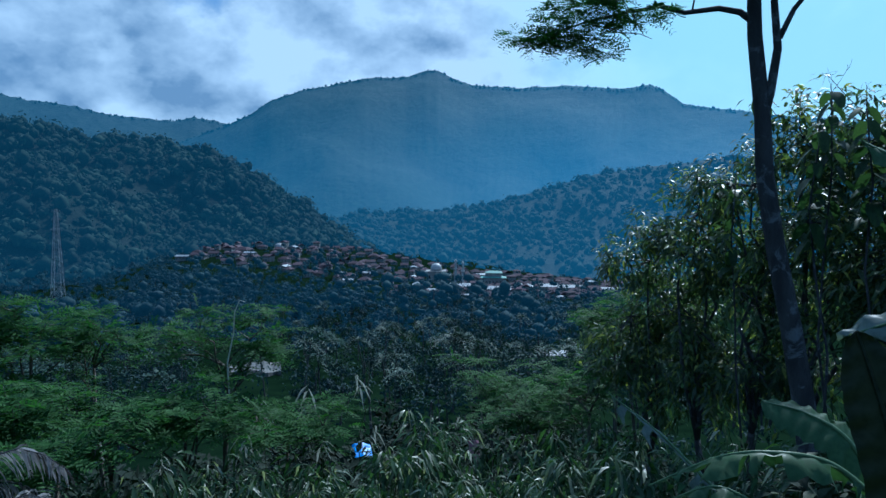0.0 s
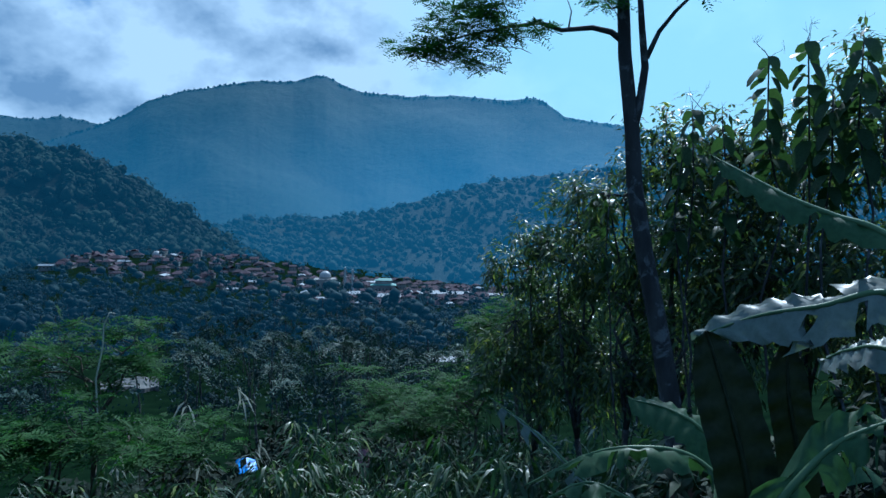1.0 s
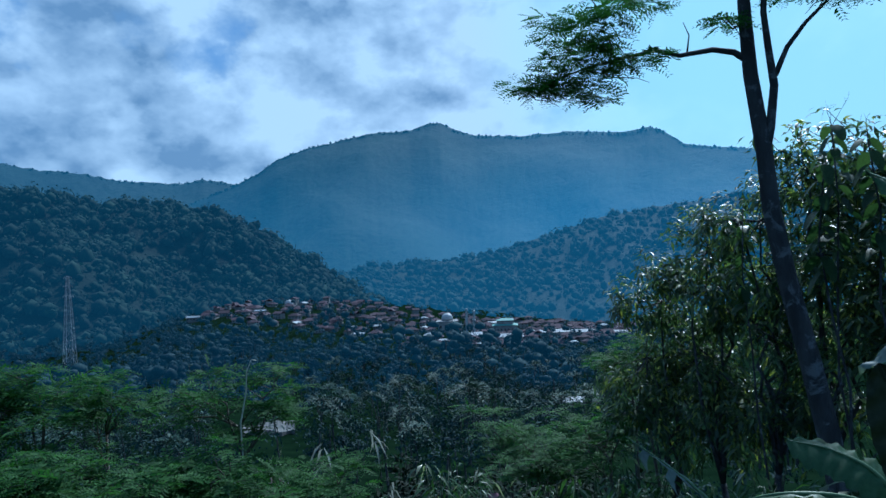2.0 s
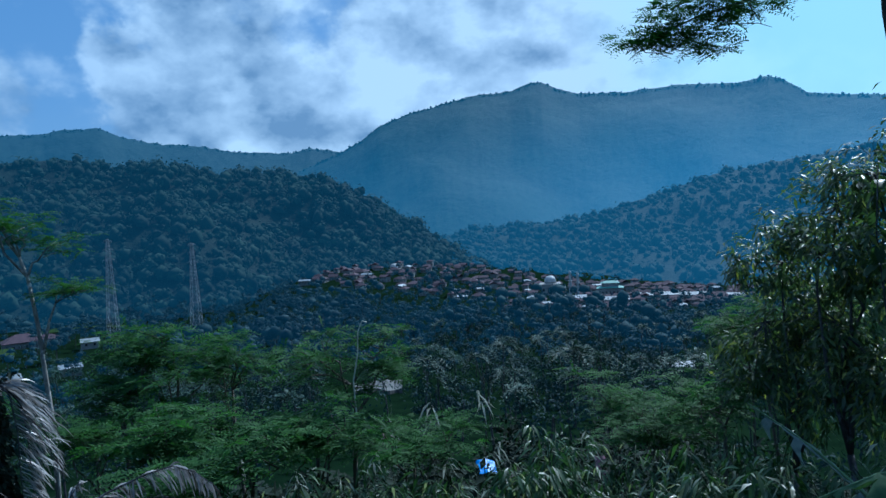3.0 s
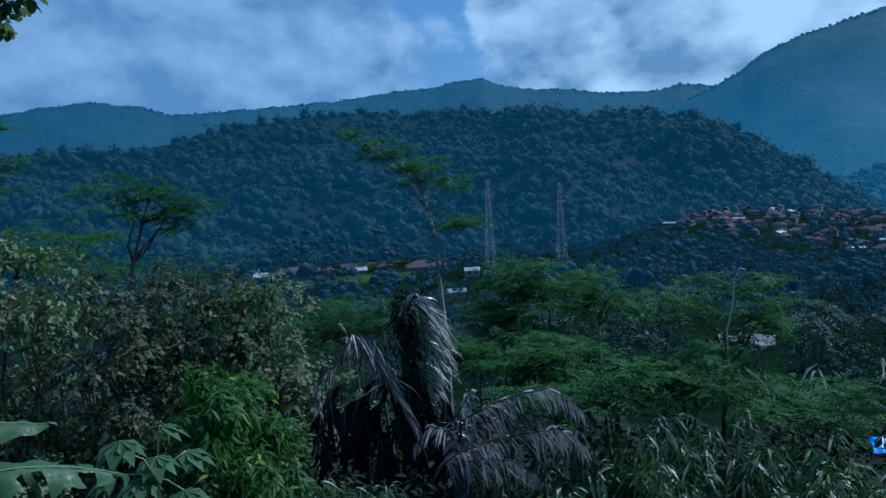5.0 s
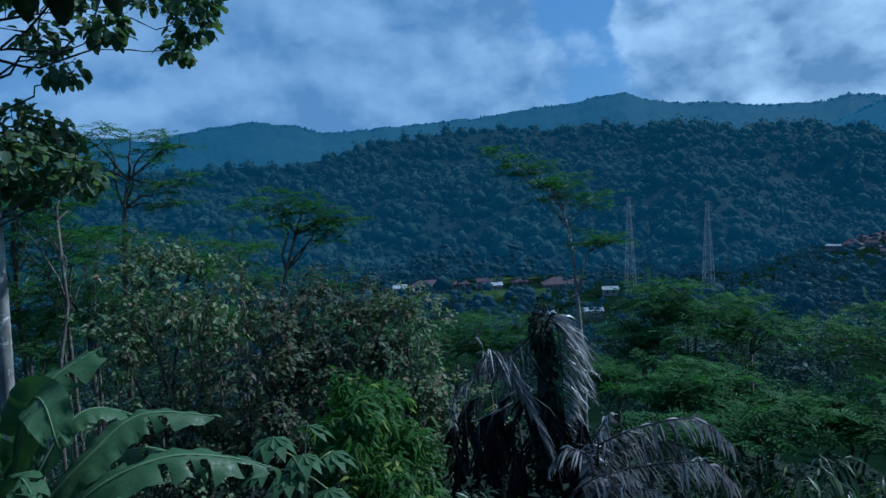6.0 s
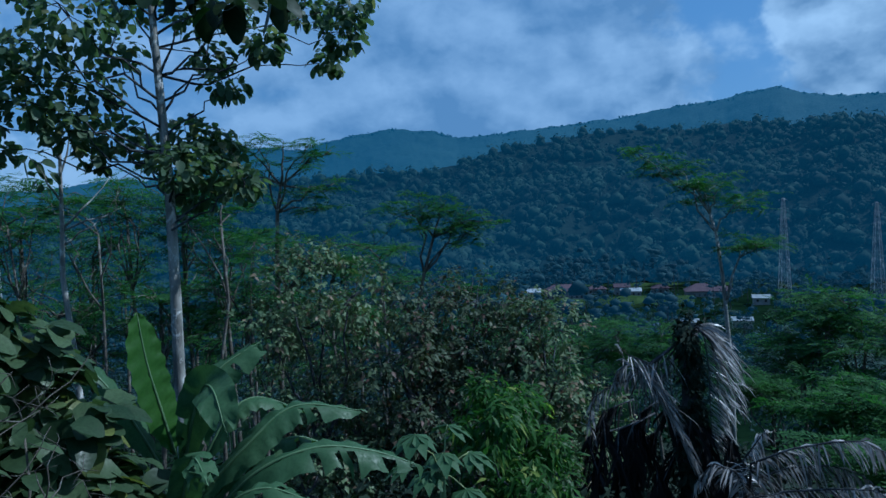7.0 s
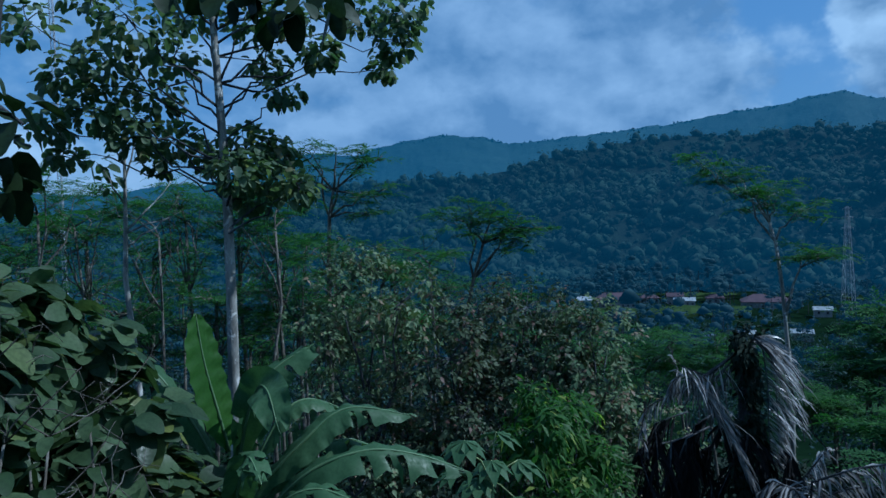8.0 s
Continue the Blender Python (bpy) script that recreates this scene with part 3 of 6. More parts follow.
def open_ground(az, d, rng):
    if -57 < az < -31 and d > 270:
        return rng.uniform() < (0.05 if 362 < d < 445 and az < -37 else 0.34)
    if -16 < az < -8 and 105 < d < 215:
        return False
    if 10.5 < az < 15.5 and 140 < d < 196:
        return False
    if -18 < az < 19 and d > float(np.interp(az, (-18, -14, -7, -2, 3, 10, 15, 20), (660, 625, 560, 500, 462, 460, 500, 550))) - 100:
        return rng.uniform() < 0.12
    return True


def build_woods():
    rng = np.random.default_rng(21)
    kinds = (("dark mixed woodland on the lower valley slope", (520, (50, 200), (-105, 30), 225, 8.0, 0.68, 1.15)),
             ("dense dark woodland across the valley floor", (2100, (200, 640), (-64, 22), 84, 10.0, 1.35, 2.0)),
             ("scattered trees among the village houses", (420, (460, 830), (-22, 20), 50, 6.0, 1.4, 0.9)),
             ("taller trees standing over the valley woodland", (130, (110, 360), (-64, 22), 260, 12.0, 0.85, 1.1)),
             ("woodland closing the head of the valley", (420, (180, 520), (-108, -64), 84, 12.0, 1.3, 1.6)))
    for label, args in kinds:
        (lv, lf), (tv, tf) = tree_cloud(rng, *args, open_ground if args[1][0] < 400 else (lambda az, d, r: True))
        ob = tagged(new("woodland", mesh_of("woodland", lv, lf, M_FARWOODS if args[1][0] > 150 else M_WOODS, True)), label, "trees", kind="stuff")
        put_part("trunks", mesh_of("trunks", tv, tf, M_DARKBARK), ob)
    # coconut palms standing among them
    paths, leafs = [], []
    for _ in range(230):
        az, d = rng.uniform(-60, 24), rng.uniform(85, 330)
        if not open_ground(az, d, rng):
            continue
        b = on_ground(az, d)
        top = b + Vector((rng.normal(0, 0.7), rng.normal(0, 0.7), rng.uniform(7, 12)))
        paths.append((wander(rng, b, top, 4, 0.04), np.linspace(0.14, 0.09, 5)))
        n = 17
        a = rng.uniform(0, 6.28, n)
        el = rng.uniform(-0.5, 0.9, n)
        dirs = np.stack([np.cos(a) * np.cos(el), np.sin(a) * np.cos(el), np.sin(el)], 1)
        leafs.append(fronds(rng, np.repeat(np.array(top)[None], n, 0), dirs, rng.uniform(2.6, 3.8, n), 7, 1.0, 0.28, 0.75))
    v, f = merge(leafs)
    ob = tagged(new("coconut_palms", mesh_of("coconut_palms", v, f, M_COCONUT)), "coconut palms with arching fronds in the valley", "palm trees", kind="stuff")
    tv, tf = tube(paths, 5)
    put_part("trunks", mesh_of("trunks", tv, tf, M_DARKBARK), ob)


build_woods()


# ---------------------------------------------------------------- trees near the viewpoint
def local(pts, base):
    return [Vector(p) - Vector(base) for p in pts]


def shift(vf, base):
    return np.asarray(vf[0]) - np.array(base), vf[1]


def tree_of(name, label, base, limbs, crown, bark_mat, leaf_mat, category="tree", group="", sides=9, split=0, limb_mat=None):
    """A tree from world-space limbs (points, radii) and a world-space crown of leaves. The first limb is the trunk."""
    ob = thing(name, base, label, category, group)
    if split:
        v, f = tube([(local(limbs[0][0], base), limbs[0][1])], sides)
        put_part("trunk", mesh_of("trunk", v, f, bark_mat, True), ob)
        for p, r in limbs[1:split]:
            v, f = tube([(local(p, base), r)], 6)
            put_part("branch", mesh_of("branch", v, f, limb_mat or bark_mat, True), ob)
        v, f = tube([(local(p, base), r) for p, r in limbs[split:]], 5)
        tagged(put_part("twigs", mesh_of("twigs", v, f, limb_mat or bark_mat, True), ob), kind="stuff")
    else:
        v, f = tube([(local(p, base), r) for p, r in limbs], 5)
        put_part("trunk", mesh_of("trunk", v, f, bark_mat, True), ob)
    if crown is not None:
        v, f = shift(crown, base)
        put_part("crown", mesh_of("crown", v, f, leaf_mat, True), ob)
    return ob


def taper(n, a, b):
    return [a + (b - a) * i / (n - 1) for i in range(n)]


def pad_fronds(rng, centre, rx, rz, count, length=0.42, pairs=9, leaflet=0.11):
    """A thin, uneven pad of feather leaves in three or four flat sprays, as on the top of an albizia limb."""
    lobes = rng.integers(3, 5)
    mid, _ = in_ball(rng, lobes, centre, (rx * 0.75, rx * 0.75, rz), 0.2)
    which = rng.integers(0, lobes, count)
    p, o = in_ball(rng, count, np.zeros(3), (rx * 0.55, rx * 0.55, rz * 0.5), 0.05)
    dirs = o * np.array([1, 1, 0.15]) + rng.normal(0, 0.40, (count, 3)) * np.array([1, 1, 0.25]) + np.array([0, 0, 0.03])
    return fronds(rng, p + mid[which], dirs, rng.uniform(0.7, 1.3, count) * length, pairs, leaflet, leaflet * 0.30, 0.22)


def feathery(rng, base, trunk, tips, r0=0.11, pad=0.55, count=46, scale=1.0, name="albizia_tree", label="slender albizia tree with flat feathery green crown", group="", bark_mat=None):
    """An albizia: a thin bare trunk, limbs that rise to the given tips, each with flat pads of feather leaves."""
    trunk = [Vector(p) for p in trunk]
    limbs = [(trunk, taper(len(trunk), r0, r0 * 0.45))]
    pads = []
    for k, tip in enumerate(tips):
        tip = Vector(tip)
        a = trunk[-1 - (k % 2) * (1 if len(trunk) > 3 else 0)]
        path = wander(rng, a, tip, 5, 0.10, 0.08)
        limbs.append((path, taper(6, r0 * 0.42, r0 * 0.10)))
        for t in (0.62, 0.82, 1.0):
            c = a.lerp(tip, t) + Vector((rng.normal(0, 0.25), rng.normal(0, 0.25), rng.normal(0.05, 0.10))) * scale
            side = c + Vector((rng.normal(0, 0.45), rng.normal(0, 0.45), rng.normal(0.1, 0.08))) * scale
            limbs.append((wander(rng, a.lerp(tip, t * 0.85), side, 3, 0.1), taper(4, r0 * 0.16, r0 * 0.05)))
            for q in (c, side):
                rr = pad * rng.uniform(0.75, 1.35) * scale
                pads.append(pad_fronds(rng, np.array(q), rr, rr * 0.13, int(count * rng.uniform(0.24, 0.48)), 0.42 * scale ** 0.5, 6 if scale < 1.1 else 4, 0.17 * scale ** 0.5 * (1 if scale < 1.1 else 1.15)))
    return tree_of(name, label, base, limbs, merge(pads), bark_mat or M_BARK, M_FEATHER, group=group)


def broadleaf(rng, base, lobes, leaf_mat, per=420, leaf=0.22, wide=0.40, droop=0.55, name="broadleaf_tree", label="dense broadleaf tree with glossy drooping leaves", r0=0.10, bark_mat=None, group="", category="tree"):
    """A bushy tree: stems fan out to leafy lobes (centre, radii); the leaves hang from twigs in whorls."""
    base = Vector(base)
    limbs, parts = [], []
    head = base.lerp(Vector(lobes[0][0]), 0.45)
    limbs.append((wander(rng, base, head, 5, 0.05), taper(6, r0, r0 * 0.7)))
    for c, r in lobes:
        c = Vector(c)
        r = Vector((r, r, r * 0.85)) if not hasattr(r, "__len__") else Vector(r)
        limbs.append((wander(rng, head, c, 5, 0.10), taper(6, r0 * 0.55, r0 * 0.15)))
        vol = max(0.25, r.x * r.y * r.z) ** 0.66
        n_twigs = max(6, int(per * vol / 7))
        knots, kout = in_ball(rng, 7, np.array(c), np.array(r) * 0.85, 0.3)
        tw, out = in_ball(rng, n_twigs, np.zeros(3), np.array(r) * 0.50, 0.35)
        which = rng.integers(0, 7, n_twigs)
        tw = tw * rng.uniform(0.6, 1.35, 7)[which][:, None] + knots[which]
        out = unit(out + 0.7 * kout[which])
        for k in range(0, n_twigs, 7):
            limbs.append((wander(rng, c, tw[k], 3, 0.12), taper(4, r0 * 0.13, r0 * 0.04)))
        n = n_twigs * 7
        p = np.repeat(tw, 7, 0) + rng.normal(0, leaf * 0.35, (n, 3))
        d = np.repeat(out, 7, 0) * 0.6 + rng.normal(0, 0.8, (n, 3)) * np.array([1, 1, 0.5]) + np.array([0, 0, -droop])
        u = np.repeat(out, 7, 0) + np.array([0, 0, 0.9]) + rng.normal(0, 0.3, (n, 3))
        L = rng.uniform(0.6, 1.3, n) * leaf
        parts.append(ovate(p, d, u, L, L * wide, 0.35) if wide > 0.7 else leaves(p, d, u, L, L * wide, 0.35))
    return tree_of(name, label, base, limbs, merge(parts), bark_mat or M_DARKBARK, leaf_mat, category, group, 7)


def rosette_shoot(rng, base, path, n, leaf, name, label, mat, bark_mat, r0=0.03, first=0.35, sprays=3, hang=(-0.8, 0.05)):
    """An upright shoot with big leaves in opposite pairs, hanging from stalks, and a loose flower spray at the top."""
    pts = [Vector(p) for p in path]
    P, D, U, L = [], [], [], []
    for i in range(n):
        t = first + (1 - first) * i / max(1, n - 1)
        k = t * (len(pts) - 1)
        a = min(int(k), len(pts) - 2)
        p = pts[a].lerp(pts[a + 1], k - a)
        turn = i * 1.57 + rng.uniform(-0.4, 0.4)
        for s in (0, math.pi):
            h = Vector((math.cos(turn + s), math.sin(turn + s), 0.15))
            P.append(p + h * leaf * 0.15)
            D.append(h * 0.75 + Vector((0, 0, rng.uniform(*hang))))
            U.append(Vector((0, 0, 1)) + h * 0.8)
            L.append(leaf * rng.uniform(0.7, 1.15) * (1.15 - 0.45 * t))
    L = np.array(L)
    crown = ovate(np.array(P), np.array(D), np.array(U), L, L * 0.68, 0.4)
    limbs = [(pts, taper(len(pts), r0, r0 * 0.4))]
    top = pts[-1]
    for _ in range(sprays):
        q = top + Vector((rng.normal(0, 0.16), rng.normal(0, 0.16), rng.uniform(0.05, 0.32)))
        limbs.append((wander(rng, top, q, 3, 0.1), taper(4, 0.005, 0.002)))
        for _ in range(4):
            limbs.append((wander(rng, q, q + Vector(rng.normal(0, 0.06, 3)), 2, 0.1), taper(3, 0.002, 0.0015)))
    return tree_of(name, label, base, limbs, crown, bark_mat, mat, "tree", "", 7)


def banana_blade(rng, mid, width, hang=0.3, tears=0.35, facing=None, ripple=0.02):
    """A banana leaf along its midrib: ribbed halves torn into strips, hanging off both sides; and the thick midrib."""
    pts = [Vector(p) for p in mid]
    fine = []
    n = 30
    for i in range(n + 1):
        k = i / n * (len(pts) - 1)
        a = min(int(k), len(pts) - 2)
        p0, p1, p2, p3 = pts[max(a - 1, 0)], pts[a], pts[a + 1], pts[min(a + 2, len(pts) - 1)]
        t = k - a
        fine.append(0.5 * ((2 * p1) + (p2 - p0) * t + (2 * p0 - 5 * p1 + 4 * p2 - p3) * t * t + (3 * p1 - p0 - 3 * p2 + p3) * t ** 3))
    verts, faces = [], []
    spine = []
    for side in (1, -1):
        prev = None
        skew = 0.0
        for i in range(n + 1):
            p = fine[i]
            d = (fine[min(i + 1, n)] - fine[max(i - 1, 0)]).normalized()
            up = Vector(facing) if facing is not None else Vector((0, 0, 1))
            s = d.cross(up)
            s = s.normalized() if s.length > 0.05 else d.orthogonal().normalized()
            u = s.cross(d)
            t = i / n
            w = width * min(1.0, 3.2 * t + 0.10) * (1.0 if t < 0.62 else max(0.03, 1 - ((t - 0.62) / 0.385) ** 2.2))
            row = []
            for j in range(5):
                q = j / 4
                wave = ripple * math.sin(i * 1.9 + j) * q + rng.normal(0, 0.004)
                row.append(p + s * side * w * q * (1 - 0.25 * hang * q) + d * (0.22 * w * q + skew * q * q) - Vector((0, 0, 1)) * hang * w * q * q - u * (0.10 * w * (1 - q) * q) + u * wave)
            if side > 0:
                spine.append(len(verts))
                verts.append(row[0])
            ids = [spine[i]] + list(range(len(verts), len(verts) + 4))
            verts += row[1:]
            torn = rng.uniform() < tears * (0.3 + t) and i > 3
            if prev is not None:
                for j in range(1 if torn else 4):
                    f = (prev[j], prev[j + 1], ids[j + 1], ids[j])
                    faces.append(f if side > 0 else f[::-1])
            prev = ids
            if torn:
                # a new strip starts here, turned a little of its own, held by the midrib
                skew = rng.normal(0, 0.05)
                prev = [ids[0], ids[1]] + list(range(len(verts), len(verts) + 3))
                verts += [row[k] + d * 0.012 + Vector((0, 0, -0.03 * k * rng.uniform(0, 1))) for k in (2, 3, 4)]
    rib = tube([(fine, taper(n + 1, 0.017, 0.004))], 6)
    return (verts, faces), rib


def banana(rng, name, label, base, blades, stem_top, stem_r=0.09, mats={}):
    ob = thing(name, base, label, "banana plant", "banana plants")
    b = Vector(base)
    v, f = tube([(wander(rng, Vector((0, 0, -0.1)), Vector(stem_top) - b, 5, 0.03), taper(6, stem_r, stem_r * 0.55))], 12)
    put_part("stem", mesh_of("stem", v, f, M_STALK, True), ob)
    for k, (mid, width, opts) in enumerate(blades):
        (bv, bf), (rv, rf) = banana_blade(rng, local(mid, base), width, **opts)
        leaf = put_part("leaf", mesh_of("leaf", bv, bf, mats.get(k, (M_BANANA, ""))[0], True), ob, mats.get(k, (M_BANANA, ""))[1])
        put_part("midrib", mesh_of("midrib", rv, rf, M_SHADEBANANA if mats.get(k, (None,))[0] is M_SHADEBANANA else M_RIB, True), leaf)
    return ob


def palm_frond(rng, path, leaflet, pairs=46, fall=0.9, wide=0.035, lean=0.35, bias=0.0):
    """A dead palm frond: long narrow leaflets that hang from both sides of its stalk, each bent twice."""
    pts = [Vector(p) for p in path]
    V, F = [], []
    for i in range(pairs):
        t = 0.10 + 0.90 * i / pairs
        k = t * (len(pts) - 1)
        a = min(int(k), len(pts) - 2)
        p = pts[a].lerp(pts[a + 1], k - a)
        d = (pts[a + 1] - pts[a]).normalized()
        s = d.cross(Vector((0, 0, 1)))
        s = s.normalized() if s.length > 0.25 else Vector((0.78, 0.62, 0))
        L = leaflet * (0.55 + 0.6 * math.sin(math.pi * min(1, t * 0.9 + 0.08))) * rng.uniform(0.7, 1.2)
        for sign in (1, -1):
            h = (s * sign * lean * rng.uniform(0.5, 1.5) + d * rng.uniform(0.10, 0.45) + Vector((0, 0, -fall * rng.uniform(0.2, 0.7))) + Vector((0.78, 0.62, 0)) * bias + Vector(rng.normal(0, 0.10, 3))).normalized()
            g = (h + Vector((0, 0, -fall))).normalized()
            w = s.cross(h)
            w = (w.normalized() * 0.6 + s * 0.6 * sign).normalized() * wide * rng.uniform(0.7, 1.3)
            q1 = p + h * L * 0.34
            q2 = q1 + (h + g).normalized() * L * 0.34
            q3 = q2 + g * L * 0.32
            o = len(V)
            V += [p - w * 0.3, p + w * 0.3, q1 - w * 0.5, q1 + w * 0.5, q2 - w * 0.4, q2 + w * 0.4, q3]
            F += [(o, o + 1, o + 3), (o, o + 3, o + 2), (o + 2, o + 3, o + 5), (o + 2, o + 5, o + 4), (o + 4, o + 5, o + 6)]
    return V, F


def palm_of(rng, name, label, base, top, frond_list, mat, r0=0.16):
    ob = thing(name, base, label, "palm tree")
    v, f = tube([(local(wander(rng, base, top, 6, 0.02), base), taper(7, r0, r0 * 0.9))], 10)
    put_part("trunk", mesh_of("trunk", v, f, M_DARKBARK, True), ob)
    for path, leaflet, opts in frond_list:
        path = local(path, base)
        frond_mat = opts.pop("mat", mat)
        v, f = palm_frond(rng, path, leaflet, **opts)
        fr = put_part("frond", mesh_of("frond", v, np.array(f), frond_mat), ob, "dark hanging frond standing in for shade" if frond_mat is not mat else "")
        v, f = tube([(path, taper(len(path), 0.022, 0.006))], 5)
        put_part("stalk", mesh_of("stalk", v, f, M_DARKBARK, True), fr)
    return ob


R1 = np.random.default_rng(5)

# the tall forked tree on the right
D1 = 9.0
b1 = on_ground(33.2, D1, 0.2)
trunk1 = [b1] + [at(a, e, D1) for a, e in ((32.6, -19), (31.8, -13.8), (30.8, -8.5), (29.6, -2.7), (28.7, 2.8), (28.4, 7.3), (27.7, 13.1), (27.5, 17.2), (27.4, 21), (27.0, 27))]
limbs1 = [(trunk1, taper(11, 0.145, 0.06)),
          ([at(28.4, 6.8, D1), at(28.9, 9.0, D1), at(29.3, 12.1, D1), at(29.0, 15.0, D1), at(28.8, 17.4, D1), at(29.3, 24, D1)], taper(6, 0.06, 0.03)),
          ([at(27.5, 14.2, D1), at(26.6, 14.9, D1), at(25.1, 15.3, D1), at(22.6, 15.2, D1), at(20.8, 15.8, D1), at(18.5, 15.6, D1), at(15, 15.0, D1), at(11.5, 13.8, D1)], taper(8, 0.045, 0.008)),
          ([at(29.4, 12.8, D1), at(30.3, 14.7, D1), at(31.6, 16.2, D1), at(33.3, 17.6, D1), at(36.5, 18.6, D1)], taper(5, 0.035, 0.01)),
          ([at(27.6, 17.0, D1), at(26.6, 16.6, D1), at(25.9, 17.4, D1)], taper(3, 0.02, 0.006)),
          ([at(27.4, 19.5, D1), at(24, 21, D1), at(19, 20.5, D1), at(15, 19, D1)], taper(4, 0.04, 0.01)),
          ([at(23.2, 15.4, D1), at(23.4, 16.6, D1), at(23.0, 17.6, D1)], taper(3, 0.012, 0.004))]
pads1 = []
for a, e, r, k in ((13.0, 14.2, 0.42, 80), (16.5, 14.6, 0.42, 80), (10.8, 13.4, 0.32, 50), (18.8, 15.2, 0.36, 52), (14.8, 16.4, 0.44, 76), (17.2, 17.0, 0.36, 56), (13.5, 18.2, 0.4, 56), (16.5, 19.4, 0.45, 64), (19.2, 19.8, 0.4, 50), (15.6, 12.9, 0.30, 40), (26.3, 17.2, 0.22, 26), (33.5, 18.2, 0.4, 40), (36.6, 18.3, 0.4, 40), (30.5, 18.9, 0.4, 34), (28, 22, 0.6, 60), (24, 22.5, 0.6, 60)):
    c = at(a, e, D1 + R1.normal(0, 0.3))
    pads1.append(pad_fronds(R1, np.array(c), r, r * 0.42, int(k * 1.5), 0.24, 7, 0.085))
    for _ in range(4):
        limbs1.append((wander(R1, c, c + Vector(R1.normal(0, r * 0.5, 3)), 3, 0.1), taper(4, 0.008, 0.003)))
tree_of("forked_tree", "tall dark forked tree with a side branch of feathery leaves", b1, limbs1, merge(pads1), M_DARKBARK, M_FEATHER, split=7)

# thick broadleaf growth behind it
for k, (az, d, lobes) in enumerate((
        (21.0, 16.0, ((20.5, -4.0, 1.1), (19.2, -8.5, 1.2), (22.0, -8.0, 1.3), (20.5, -12.5, 1.3))),
        (24.5, 15.0, ((24.3, 0.0, 1.1), (23.0, -3.5, 1.1), (25.8, -3.0, 1.2), (24.0, -8.5, 1.3), (24.5, -13.0, 1.3))),
        (28.5, 14.5, ((28.0, 2.0, 1.0), (26.6, 2.2, 0.8), (29.5, -2.0, 1.3), (27.2, -6.0, 1.3), (29.0, -11.0, 1.3))),
        (32.5, 14.0, ((31.6, 5.2, 1.1), (33.5, 3.5, 1.2), (31.5, -1.0, 1.3), (34.0, -4.5, 1.3), (32.0, -10.0, 1.4))),
        (37.0, 13.5, ((36.5, 5.0, 1.2), (38.5, 1.0, 1.3), (35.8, -3.0, 1.3), (37.5, -9.0, 1.4))),
        (41.5, 13.0, ((41.0, 6.5, 1.2), (43.0, 2.5, 1.3), (40.5, -3.5, 1.4), (42.5, -9.0, 1.4))),
        (46.5, 13.0, ((46.0, 8.5, 1.2), (47.5, 3.0, 1.4), (45.5, -4.0, 1.4), (47.0, -10.0, 1.4))),
        (51.5, 13.0, ((51.0, 9.5, 1.3), (52.0, 3.0, 1.4), (51.0, -5.0, 1.5))))):
    broadleaf(R1, on_ground(az, d), [(at(a, e, d + R1.normal(0, 0.5)), r) for a, e, r in lobes], M_BROAD, 820, 0.20, 0.29, 0.40, group="trees on the near slope")

# large-leaved young teaks that stand out over it
for az, el, d, n, leaf in ((33.0, 9.6, 11.5, 17, 0.34), (35.2, 8.4, 11.0, 16, 0.34), (38.3, 13.2, 11.0, 20, 0.38), (40.9, 14.0, 11.0, 20, 0.38), (44.4, 13.8, 10.5, 20, 0.38), (42.6, 10.6, 10.5, 18, 0.36), (47.5, 12.8, 10.5, 19, 0.38), (26.8, 3.8, 13.0, 12, 0.30), (32.4, 6.8, 11.2, 14, 0.32)):
    b = on_ground(az + 0.5, d)
    top = at(az, el - 1.0, d)
    rosette_shoot(R1, b, wander(R1, b, top, 7, 0.03), int(n * 0.6), leaf * 1.1, "young_teak", "young teak shoot with large hanging leaves", M_YOUNGTEAK, M_DARKBARK, 0.028, 0.80, hang=(-1.3, -0.15))

# banana plants close by on the right
bb = on_ground(43.5, 3.1)
